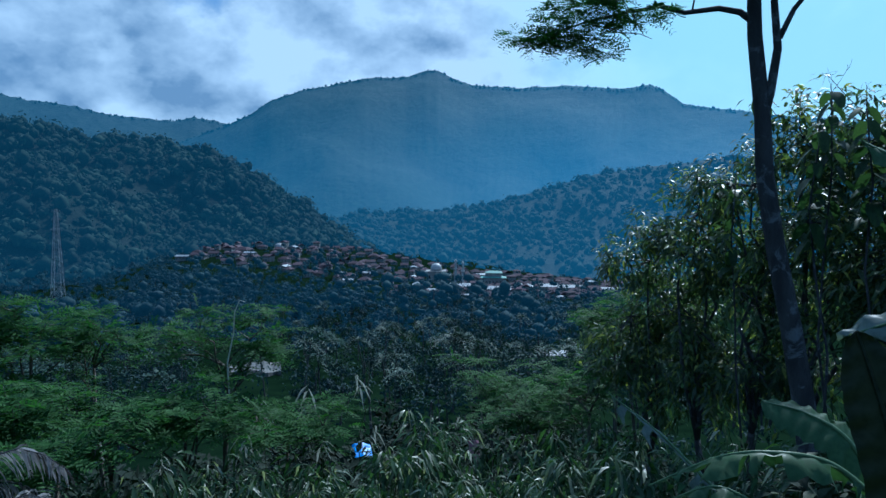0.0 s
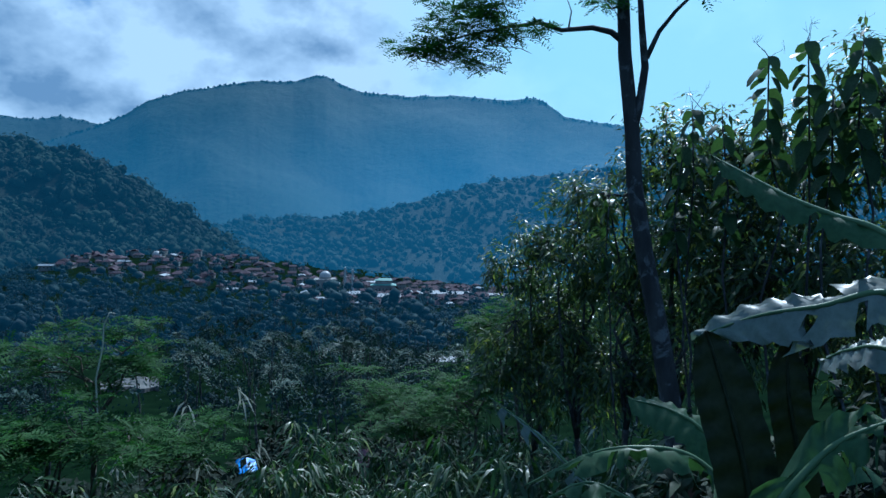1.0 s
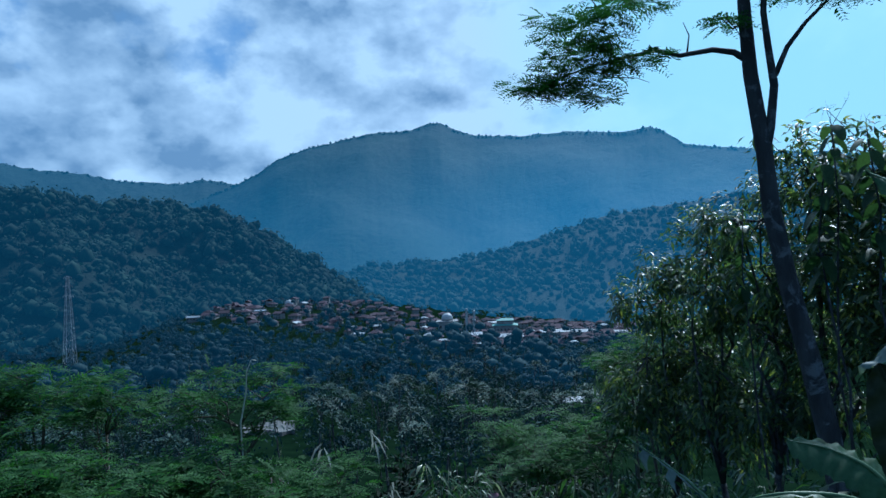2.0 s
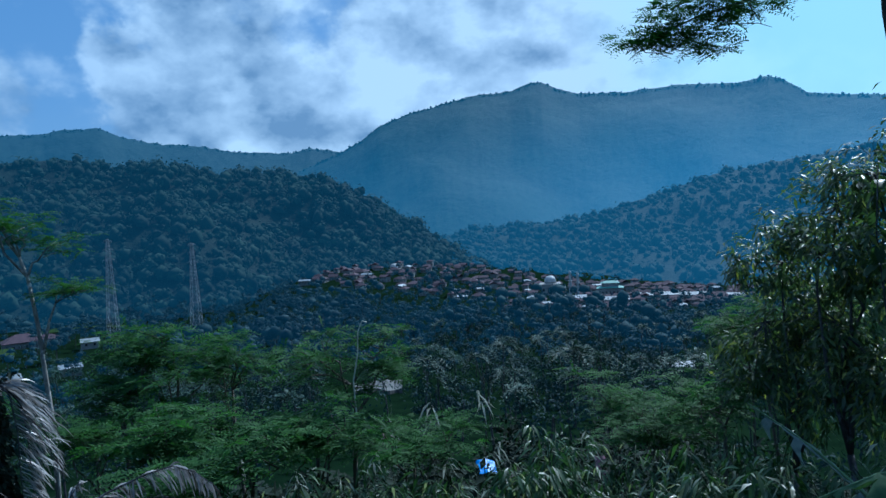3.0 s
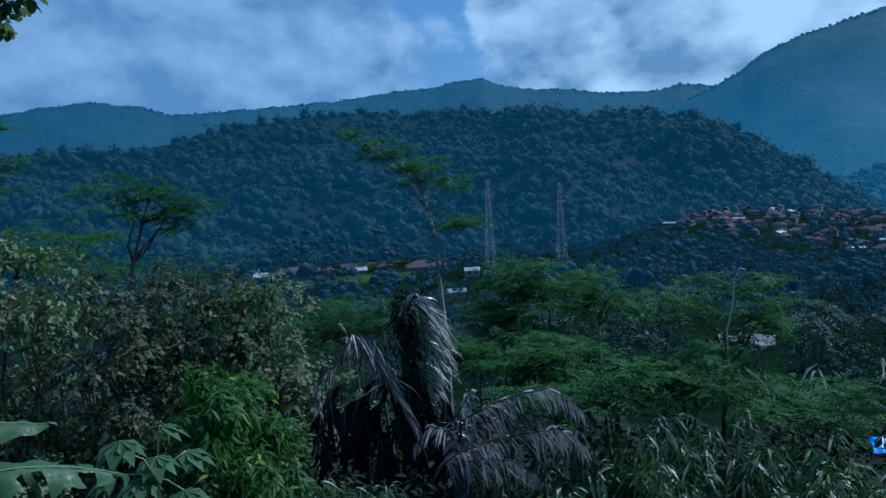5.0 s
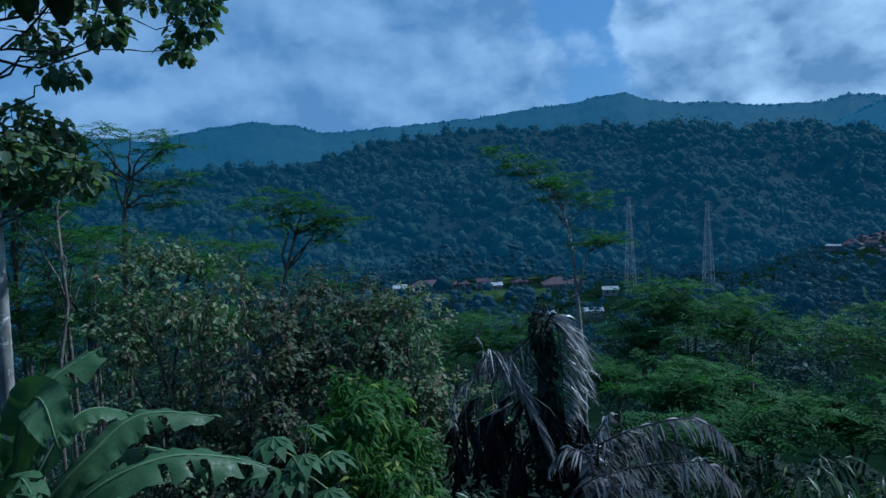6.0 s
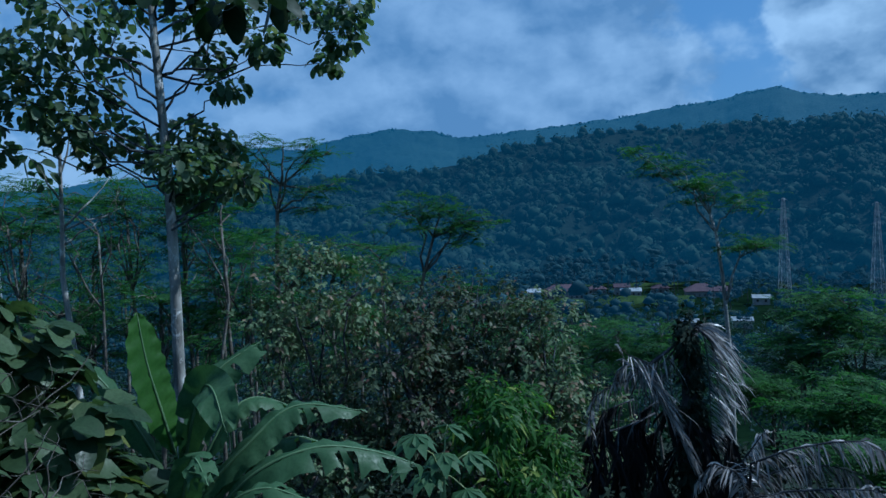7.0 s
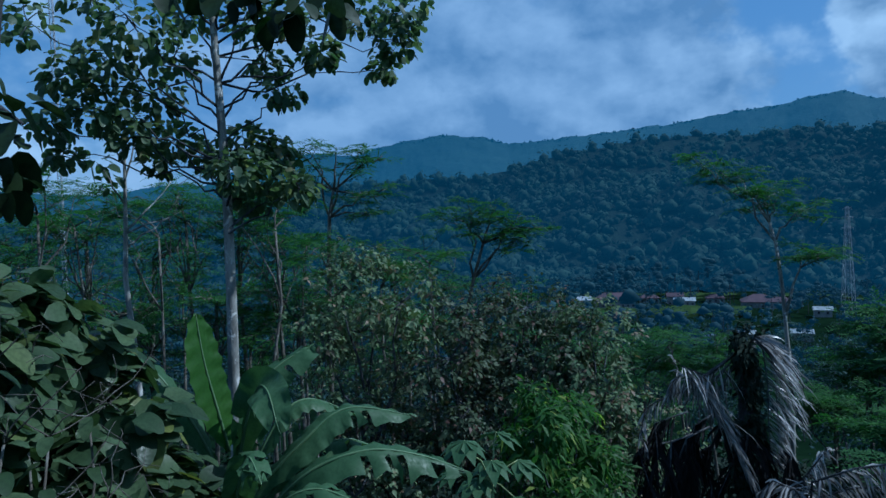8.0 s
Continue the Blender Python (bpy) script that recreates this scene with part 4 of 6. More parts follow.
banana(R1, "banana_plant", "banana plant with torn pale leaves beside the slope", bb, [
    ([at(52, -6, 3.0), at(46.3, -0.9, 3.0), at(43, 0.5, 3.05), at(40.1, 1.8, 3.1), at(37, 3.6, 3.2), at(34.3, 5.2, 3.3)], 0.085, dict(hang=0.7, tears=0.02, facing=(-0.1, -0.35, 0.9))),
    ([at(53, -9, 2.9), at(47, -5.0, 2.9), at(42.2, -6.2, 2.9), at(38.1, -7.2, 2.95), at(34.0, -9.0, 3.0)], 0.125, dict(hang=0.30, tears=0.08, facing=(-0.35, -0.62, 0.70))),
    ([at(54, -12, 3.3), at(47, -9.0, 3.3), at(44.2, -9.2, 3.4), at(42.5, -10.2, 3.5)], 0.10, dict(hang=0.3, tears=0.1, facing=(-0.35, -0.55, 0.75))),
    ([at(38.6, -27, 2.5), at(37.8, -20, 2.5), at(36.2, -14, 2.55), at(34.4, -8.6, 2.6)], 0.105, dict(hang=0.03, tears=0.0, facing=(-0.42, -0.86, 0.1))),
    ([at(41.5, -27, 2.9), at(41.2, -18, 2.9), at(40.4, -13, 2.9), at(40.2, -9.0, 2.95)], 0.075, dict(hang=0.05, tears=0.0, facing=(-0.6, -0.75, 0.1))),
    ([at(37, -25, 2.1), at(40.5, -19.8, 2.1), at(43.6, -15.9, 2.15), at(47.2, -13.6, 2.2)], 0.085, dict(hang=0.30, tears=0.25, facing=(0.1, -0.5, 0.85))),
], at(41, -21, 2.9), 0.09, {1: (M_PALEBANANA, "pale waxy torn leaf, sky sheen in its colour"), 2: (M_PALEBANANA, "pale waxy torn leaf, sky sheen in its colour"), 3: (M_SHADEBANANA, "dark leaf with shade in its colour"), 4: (M_SHADEBANANA, "dark leaf with shade in its colour")})
bb = on_ground(35.5, 4.2)
banana(R1, "banana_plant", "low banana plant with arching torn leaves", bb, [
    ([at(37, -21, 4.0), at(34.7, -16.6, 4.0), at(31.8, -14.9, 4.05), at(28.6, -14.4, 4.1)], 0.143, dict(hang=0.4, tears=0.15, facing=(-0.1, -0.45, 0.9))),
    ([at(37, -20.5, 3.8), at(33.5, -18.2, 3.7), at(29.5, -18.0, 3.6), at(25.5, -18.9, 3.6), at(20.3, -21.6, 3.6)], 0.128, dict(hang=0.6, tears=0.45)),
    ([at(33, -26, 4.6), at(26, -21.5, 4.6), at(21.2, -17.6, 4.7), at(16.9, -14.7, 4.8)], 0.085, dict(hang=0.8, tears=0.75, facing=(0.2, -0.4, 0.9))),
    ([at(34, -24, 4.4), at(29, -22.0, 4.3), at(25.5, -21.0, 4.3), at(22, -22.5, 4.3)], 0.135, dict(hang=0.5, tears=0.4)),
    ([at(38, -22, 4.4), at(40, -17.5, 4.5), at(43, -15.8, 4.6), at(46.5, -17.8, 4.7)], 0.2, dict(hang=0.5, tears=0.3)),
], at(36, -19, 4.2), mats={2: (M_PALEBANANA, "pale torn drooping leaf")})

# bamboo and cane on the slope below
def cane_clump(rng, h, spread, n_culm, n_leaf, leaf):
    paths, P, D, U, L = [], [], [], [], []
    for _ in range(n_culm):
        a = rng.uniform(0, 6.28)
        r = rng.uniform(0, 0.25)
        hh = h * rng.uniform(0.65, 1.0)
        lean = rng.uniform(0.15, 0.6) * spread
        pts = []
        for i in range(7):
            t = i / 6
            pts.append(Vector((math.cos(a) * (r + lean * t * t), math.sin(a) * (r + lean * t * t), hh * (t - 0.16 * t ** 3))))
        paths.append((pts, taper(7, 0.022, 0.005)))
        for _ in range(n_leaf):
            t = rng.uniform(0.28, 1.0) ** 0.8
            k = t * 6
            i = min(int(k), 5)
            p = pts[i].lerp(pts[i + 1], k - i)
            w = rng.uniform(0, 6.28)
            out = Vector((math.cos(w), math.sin(w), rng.uniform(-0.7, 0.5)))
            P.append(p + out * rng.uniform(0.03, 0.32))
            D.append(out * 0.9 + Vector((0, 0, rng.uniform(-1.0, 0.15))))
            U.append(Vector((0, 0, 1)) + Vector(rng.normal(0, 0.35, 3)))
            L.append(leaf * rng.uniform(0.6, 1.35))
    L = np.array(L)
    v, f = leaves(np.array(P), np.array(D), np.array(U), L, L * 0.19, 0.5, 0.1)
    return [tube([q], 5) for q in paths], (v, f)


clumps = []
for k in range(6):
    culms, (lv, lf) = cane_clump(R1, 4.4, 1.7, 10, 104, (0.24, 0.34, 0.28, 0.22, 0.31, 0.26)[k])
    clumps.append(([mesh_of("culm", cv, cf, M_CULM, True) for cv, cf in culms], mesh_of("foliage", lv, lf, M_CANE)))
made = 0
for az, d, h in ((2.0, 13.0, 5.2), (-1.2, 12.0, 3.9), (5.0, 12.5, 3.9), (8.5, 12.0, 4.2), (12.0, 12.5, 4.4), (15.5, 12.5, 4.6), (18.5, 12.0, 4.4), (21.5, 11.0, 4.2), (24.5, 11.0, 4.2), (27.5, 10.5, 4.2), (-4.5, 12.0, 4.0), (-7.5, 12.5, 3.9), (-10.5, 11.5, 3.9), (-13.5, 12.0, 4.2), (-16.5, 11.0, 4.0), (-19.5, 12.0, 4.3), (-22.5, 11.5, 4.3), (-25.5, 12.5, 4.2), (0.5, 9.0, 2.7), (5.5, 9.2, 3.0), (10.0, 9.0, 2.9), (15.5, 9.0, 3.2), (-5.5, 9.0, 2.8), (-12.0, 9.0, 2.7), (-18.0, 9.2, 2.9), (10.0, 16.5, 5.0), (14.5, 17.0, 5.2), (17.5, 17.5, 6.0), (-8.0, 17.0, 4.0), (30.5, 9.5, 3.6), (34, 9, 3.8), (-45.0, 9.0, 2.8), (-48.5, 9.5, 3.0), (-63.5, 9.0, 3.0), (-29.0, 9.5, 2.9)):
    me_c, me_l = clumps[made % 6]
    made += 1
    ob = thing("bamboo_clump", on_ground(az, d, 0.05), "leafy bamboo clump with arching culms and drooping leaves", "bamboo", "bamboo on the slope")
    for me in me_c:
        put_part("culm", me, ob)
    put_part("foliage", me_l, ob)
    s = h / 4.4
    ob.scale = (s, s, s)
    ob.rotation_euler = (0, 0, R1.uniform(0, 6.28))

def pale_shoot(rng, az, el, d):
    """A young bamboo shoot bent over at the top, with a few long pale leaves hanging from its tip."""
    tip = at(az, el, d)
    b = on_ground(az + rng.normal(0, 0.5), d + 0.4)
    ob = thing("bamboo_shoot", b, "young bamboo shoot with long pale hanging leaves", "bamboo", "pale shoots on the slope")
    top = tip + Vector((rng.normal(0, 0.15), rng.normal(0, 0.15), 0.12))
    stem = wander(rng, b, top, 5, 0.04, 0.05) + [tip + Vector((rng.normal(0, 0.12), rng.normal(0, 0.12), -0.02))]
    v, f = tube([(local(stem, b), taper(7, 0.016, 0.004))], 5)
    put_part("culm", mesh_of("culm", v, f, M_CULM, True), ob)
    for k in range(7):
        a = rng.uniform(0, 6.28)
        p = Vector(stem[-1]).lerp(Vector(stem[-3]), rng.uniform(0, 0.7)) - b
        L = rng.uniform(0.30, 0.55) * d / 16
        v, f = leaves(np.array([p]), np.array([(math.cos(a), math.sin(a), rng.uniform(-0.9, 0.1))]), np.array([(0.1, 0.2, 1.0)]), [L], [L * 0.14], 0.7)
        put_part("leaf", mesh_of("leaf", v, f, M_PALELEAF), ob)


for az, el in ((-7.2, -14.3), (-10.4, -14.6), (-2.4, -17.6), (-6.0, -17.9), (-12.2, -17.6), (2.7, -21.0), (-19.1, -18.8), (-23.2, -16.0), (-3.4, -13.2), (5.5, -17.0)):
    pale_shoot(R1, az, el, R1.uniform(14, 19))

# feathery albizias over the slope, in the middle distance
dA = 15.0
baseA = on_ground(-14.2, dA)
feathery(R1, baseA, [baseA, at(-14.0, -19, dA), at(-13.6, -15, dA), at(-13.9, -12.6, dA)], [at(-18.6, -9.4, dA + 0.6), at(-16.2, -8.6, dA - 0.4), at(-10.2, -8.6, dA), at(-9.0, -10.0, dA + 0.6), at(-19.4, -11.0, dA), at(-11.2, -11.2, dA - 0.6)], 0.07, 0.42, 34, 0.8, label="slender albizia tree with spreading feathery crown and a vine")
vine = thing("dead_vine", at(-13.5, -18.2, dA - 1.2), "pale leafless vine bent over at the top", "vine")
v, f = tube([(local([at(a, e, dA - 1.2) for a, e in ((-14.1, -18.2), (-13.6, -15.0), (-13.7, -12.3), (-13.2, -10.0), (-13.1, -8.3), (-12.7, -7.4), (-12.3, -7.5))], at(-13.5, -18.2, dA - 1.2)), [0.018, 0.018, 0.017, 0.016, 0.014, 0.011, 0.008])], 6)
put_part("stem", mesh_of("stem", v, f, M_VINE, True), vine)

for az, top, d, w, n in ((-27.5, -6.6, 18, 4.2, 8), (-31.5, -8.5, 17, 3.0, 5), (-23.5, -8.3, 18.5, 2.8, 5), (-29, -12.5, 14, 4.5, 7), (-22.5, -13.5, 14, 3.5, 6), (-17.0, -14.5, 13.5, 3.6, 6), (-9.0, -15.5, 14.5, 3.6, 6), (-26, -16, 12, 3.5, 5), (8.0, -12.8, 24, 2.6, 6), (18.0, -8.0, 21, 2.6, 7), (19.0, -6.6, 20, 2.4, 6), (11.0, -15.0, 18, 3.2, 6), (16.0, -13.0, 16, 3.6, 6), (-42.0, -9.0, 22, 3.0, 6), (-46.5, -8.6, 24, 2.6, 6), (-33.5, -11.5, 20, 3.2, 6)):
    b = on_ground(az + R1.normal(0, 0.8), d)
    tips = [at(az + R1.uniform(-w, w), top - R1.uniform(0.2, 2.6), d + R1.normal(0, 0.9)) for _ in range(n)]
    head = at(az, top - 3.6, d)
    feathery(R1, b, [b, b.lerp(head, 0.45) + Vector((R1.normal(0, 0.15), R1.normal(0, 0.15), 0)), b.lerp(head, 0.8), head], tips, 0.07, 0.5, 34, 0.9, group="albizias on the slope")

# the tall slanting albizia against the hill
dT = 26.0
bT = on_ground(-36.0, dT)
feathery(R1, bT, [bT, at(-36.1, -13, dT), at(-36.3, -10.0, dT), at(-36.6, -5.4, dT), at(-37.0, -1.9, dT), at(-37.4, -0.4, dT)], [at(-42.4, 4.6, dT), at(-41.0, 3.9, dT), at(-39.6, 3.2, dT), at(-38.2, 2.2, dT), at(-36.8, 1.4, dT), at(-35.0, 0.7, dT)], 0.10, 0.62, 42, 1.0, label="tall slender albizia with a slanting feathery crown", bark_mat=M_PALEBARK)
feathery(R1, bT, [at(-36.4, -7.5, dT), at(-35.9, -5.2, dT), at(-35.4, -3.9, dT)], [at(-33.2, -3.1, dT), at(-34.2, -2.9, dT), at(-35.4, -3.0, dT)], 0.06, 0.5, 36, 0.9, label="young albizia shoot with a flat feathery top", bark_mat=M_PALEBARK)

# tree with the layered crown, and its neighbours on the left
d3 = 24.0
b3 = on_ground(-61.9, d3)
feathery(R1, b3, [b3, at(-61.9, -14.6, d3), at(-61.5, -9.5, d3), at(-60.3, -4.4, d3), at(-59.4, -1.4, d3)], [at(-62.0, 0.9, d3), at(-60.4, 1.6, d3), at(-58.2, 1.7, d3), at(-56.2, 1.0, d3), at(-54.4, -0.2, d3), at(-55.8, -0.9, d3), at(-57.0, -0.2, d3)], 0.11, 0.55, 40, 0.9)
dB = 28.0
bB = on_ground(-72.6, dB)
feathery(R1, bB, [bB, at(-72.6, -8, dB), at(-72.4, -2.5, dB), at(-72.2, 1.2, dB), at(-71.8, 3.4, dB)], [at(-75.4, 6.6, dB), at(-73.8, 6.9, dB), at(-71.4, 7.0, dB), at(-69.4, 6.7, dB), at(-67.6, 6.2, dB), at(-67.4, 3.4, dB), at(-69.0, 2.6, dB), at(-68.4, 1.4, dB), at(-74.0, 4.2, dB)], 0.13, 0.55, 36, 0.95)
for az, top, d, w, n in ((-94.5, 2.2, 34, 3.2, 8), (-90.5, 3.4, 36, 3.0, 8), (-86.0, 1.6, 34, 3.4, 8), (-83.5, 4.6, 30, 2.2, 7), (-79.5, 4.2, 30, 2.6, 8), (-76.6, 1.4, 30, 3.0, 8), (-72.0, -0.6, 34, 3.2, 8), (-67.0, -1.2, 36, 3.2, 8), (-63.5, -2.2, 38, 3.0, 7), (-97, 0.0, 28, 3.2, 8), (-101, 2.5, 30, 3.5, 8), (-57.5, -4.6, 38, 3.0, 7), (-53.0, -6.6, 40, 2.4, 6), (-88.5, -2.5, 28, 3.0, 8), (-81.5, -2.2, 27, 3.0, 8), (-75.0, -3.5, 27, 3.0, 7), (-92.5, -5.0, 24, 3.2, 8), (-98.5, -6.0, 26, 3.0, 7), (-95.0, -1.5, 40, 3.0, 7), (-90.0, -0.5, 44, 3.0, 7), (-86.5, -5.5, 32, 3.0, 7), (-84.0, -0.8, 42, 3.0, 7), (-79.0, -6.0, 30, 3.0, 7), (-77.0, -2.0, 44, 3.0, 7), (-73.5, -7.5, 34, 3.0, 7), (-70.5, -4.0, 40, 3.0, 7), (-66.0, -6.0, 30, 3.0, 7), (-64.5, -4.6, 46, 3.0, 7), (-60.0, -6.5, 36, 3.0, 6), (-55.5, -7.5, 32, 3.0, 6), (-51.0, -8.6, 30, 2.6, 6), (-48.5, -8.4, 34, 3.0, 7), (-44.0, -9.2, 36, 2.6, 6)):
    b = on_ground(az + R1.normal(0, 0.6), d)
    tips = [at(az + R1.uniform(-w, w), top - R1.uniform(0.2, 3.0) - (R1.uniform(1.0, 6.0) if k >= n else 0), d + R1.normal(0, 1.2)) for k in range(n + 4)]
    head = at(az, top - 3.4, d)
    feathery(R1, b, [b, b.lerp(head, 0.4) + Vector((R1.normal(0, 0.25), R1.normal(0, 0.25), 0)), b.lerp(head, 0.8), head], tips, 0.12, 0.70, 24, 1.2, group="albizias by the valley edge")

# dusty and dull bushes on the left
for az, d, mat, lobes, label in (
        (-69.5, 16, M_DUSTY, ((-68.8, -3.4, 0.95), (-71.5, -5.0, 1.0), (-66.6, -6.2, 1.1), (-70.0, -8.5, 1.3), (-73.2, -8.8, 1.1), (-66.6, -11.0, 1.2), (-69.5, -13.0, 1.3)), "dusty grey-green leafy tree with dry patches"),
        (-61.0, 16, M_MAROON, ((-62.0, -7.2, 1.0), (-60.0, -7.0, 1.0), (-62.5, -11.0, 1.3), (-59.5, -11.5, 1.3), (-61.0, -15.0, 1.4)), "dark leafy tree with reddish dry leaves"),
        (-55.0, 16.5, M_MAROON, ((-56.0, -6.9, 1.05), (-53.5, -7.3, 1.0), (-57.0, -11.0, 1.3), (-53.8, -11.0, 1.3), (-55.5, -15.0, 1.4)), "dark leafy tree with reddish dry leaves"),
        (-50.5, 16, M_DUSTY, ((-51.0, -8.6, 1.0), (-49.4, -9.6, 0.9), (-51.5, -12.2, 1.2), (-49.0, -14.0, 1.1)), "dusty grey-green leafy tree with dry patches")):
    lobes = lobes + tuple((az + q, e, 1.4) for q, e in ((-3.0, -17.0), (0.5, -18.5), (3.2, -17.5), (-1.5, -21.5), (2.0, -22.5)))
    broadleaf(R1, on_ground(az, d), [(at(a, e, d + R1.normal(0, 0.6)), r) for a, e, r in lobes], mat, 680, 0.135, 0.60, 0.15, "leafy_tree", label)
broadleaf(R1, on_ground(-53.6, 9.5), [(at(a, e, 9.5 + R1.normal(0, 0.25)), r) for a, e, r in ((-54.6, -15.0, 0.42), (-56.0, -17.0, 0.45), (-52.4, -16.4, 0.45), (-51.0, -19.0, 0.42), (-54.0, -19.0, 0.6), (-56.0, -21.5, 0.5), (-52.0, -22.5, 0.6))], M_BRIGHT, 1150, 0.20, 0.26, 0.4, "shrub", "bright green leafy shrub with narrow glossy leaves", 0.05, category="shrub")
# darker low growth that closes the slope beneath
for az, d, h in ((-45.5, 11.5, 2.6), (-42.5, 12.2, 2.6), (-37.5, 11.6, 2.2), (-49.5, 11, 2.4), (-47, 12, 2.2), (-43, 12, 2.0), (-40, 11, 1.6), (-34, 13, 2.2), (-29, 12, 2.0), (-60, 12, 2.2), (-66, 11, 2.4), (-73, 11, 2.6), (-80, 10.5, 2.6), (-88, 11, 2.6), (-95, 10, 2.8), (20, 13, 2.6), (27, 12, 2.6), (34, 11, 2.8), (42, 8, 2.2), (47, 7, 2.2), (38, 7, 2.0), (-3, 17, 3.0), (3, 18, 3.2), (-12, 19, 3.0), (-20, 21, 3.0), (-38, 17, 3.0), (-45, 18, 3.0)):
    b = on_ground(az, d)
    lobes = [(b + Vector((R1.normal(0, 0.6), R1.normal(0, 0.6), h * R1.uniform(0.35, 0.85))), R1.uniform(0.6, 0.95)) for _ in range(5)]
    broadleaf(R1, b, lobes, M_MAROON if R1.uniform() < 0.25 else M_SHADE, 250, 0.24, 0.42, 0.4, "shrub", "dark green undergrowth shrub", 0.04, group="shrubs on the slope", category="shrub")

# bushes that fill the slope below the bamboo
def bush_proto(rng, base, label):
    P, D, U, L, paths = [], [], [], [], []
    for _ in range(9):
        c = Vector((rng.normal(0, 0.9), rng.normal(0, 0.9), rng.uniform(0.4, 2.6)))
        paths.append((wander(rng, (0, 0, -0.2), c, 4, 0.08), taper(5, 0.05, 0.012)))
        r = rng.uniform(0.6, 1.1)
        n = 84
        p, o = in_ball(rng, n, np.array(c), (r, r, r * 0.75), 0.35)
        P.append(p)
        D.append(o * np.array([1, 1, 0.4]) + rng.normal(0, 0.6, (n, 3)) + np.array([0, 0, -0.25]))
        U.append(o + np.array([0, 0, 0.9]) + rng.normal(0, 0.3, (n, 3)))
        L.append(rng.uniform(0.6, 1.4, n) * 0.36)
    L = np.concatenate(L)
    ob = thing("bush", base, label, "bush", "bushes down the slope")
    v, f = tube(paths, 5)
    put_part("stem", mesh_of("stem", v, f, M_DARKBARK, True), ob)
    v, f = flecks(np.concatenate(P), np.concatenate(D), np.concatenate(U), L, L * 0.5)
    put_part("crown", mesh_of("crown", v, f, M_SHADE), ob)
    return ob


protos = [bush_proto(R1, on_ground(a, 24, 0.1), "dark green bush on the shaded slope") for a in (-2.0, -18.0, 8.0, -35.0)]
for k in range(130):
    az, d = (R1.uniform(-62, 20), R1.uniform(19, 58)) if k < 75 else (R1.uniform(-104, -62), R1.uniform(18, 60))
    copy_thing(protos[k % 4], Matrix.Translation(on_ground(az, d, 0.1)) @ Matrix.Rotation(R1.uniform(0, 6.28), 4, "Z") @ Matrix.Scale(R1.uniform(0.7, 1.25) * (1 + d * 0.006), 4))

# low undergrowth all over the near slope
def undergrowth(rng, count, d_range, leaf):
    P, D, U, L = [], [], [], []
    for _ in range(count):
        az, d = rng.uniform(-112, 62), d_range[0] + (d_range[1] - d_range[0]) * rng.uniform() ** 0.7
        b = on_ground(az, d)
        h = rng.uniform(0.1, 0.9)
        for _ in range(7):
            a = rng.uniform(0, 6.28)
            P.append((b.x + rng.normal(0, 0.35), b.y + rng.normal(0, 0.35), b.z + h * rng.uniform(0.1, 1)))
            D.append((math.cos(a), math.sin(a), rng.uniform(-0.3, 0.9)))
            U.append((rng.normal(0, 0.3), rng.normal(0, 0.3), 1))
            L.append(leaf * rng.uniform(0.5, 1.4) * (1 + d * 0.02))
    L = np.array(L)
    return flecks(np.array(P), np.array(D), np.array(U), L, L * 0.45)


v, f = undergrowth(R1, 6500, (4.0, 62.0), 0.32)
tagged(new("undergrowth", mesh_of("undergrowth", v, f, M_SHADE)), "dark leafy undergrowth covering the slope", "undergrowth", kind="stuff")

# palms with dead, hanging fronds
dP = 13.5
topP = at(-39.3, -9.8, dP)
fr = []
for pts, size, fall, lean, off, pairs, bias in (
        (((-38.7, -9.1), (-37.9, -10.0), (-37.5, -12.3), (-37.4, -14.9), (-37.3, -17.6)), 0.62, 0.75, 0.15, -0.15, 46, 0.55),
        (((-38.8, -9.3), (-38.3, -10.1), (-38.0, -12.7), (-38.0, -15.9), (-37.9, -18.6)), 0.62, 0.75, 0.15, -0.35, 50, 0.60),
        (((-38.5, -9.1), (-37.1, -10.5), (-36.4, -13.1), (-36.0, -15.8)), 0.56, 0.8, 0.15, 0.1, 26, 0.45),
        (((-42.2, -12.3), (-43.9, -11.6), (-42.9, -12.8), (-41.8, -14.6), (-40.7, -16.8), (-39.8, -19.0), (-39.0, -20.6)), 0.72, 0.9, 0.15, -0.6, 52, 0.40),
        (((-42.0, -13.0), (-42.9, -12.8), (-41.4, -14.9), (-40.2, -17.6), (-39.4, -20.0)), 0.70, 0.9, 0.15, -0.4, 38, 0.42),
        (((-41.8, -14.1), (-42.9, -12.8), (-44.1, -12.3), (-44.8, -13.0), (-45.0, -14.0)), 0.36, 1.1, 0.18, -0.3, 30, 0.05),
        (((-42.8, -13.0), (-44.2, -12.0), (-44.8, -10.0)), 0.20, 0.3, 0.3, -0.3, 20, 0.0),
        (((-44.0, -13.6), (-45.8, -14.4), (-46.8, -15.1), (-47.1, -16.9), (-46.7, -18.6)), 0.36, 1.2, 0.3, -0.2, 26, 0.0)):
    fr.append(([topP] + [at(a, e, dP + off) for a, e in pts], size, dict(pairs=pairs, fall=fall, wide=0.029, lean=lean, bias=bias)))
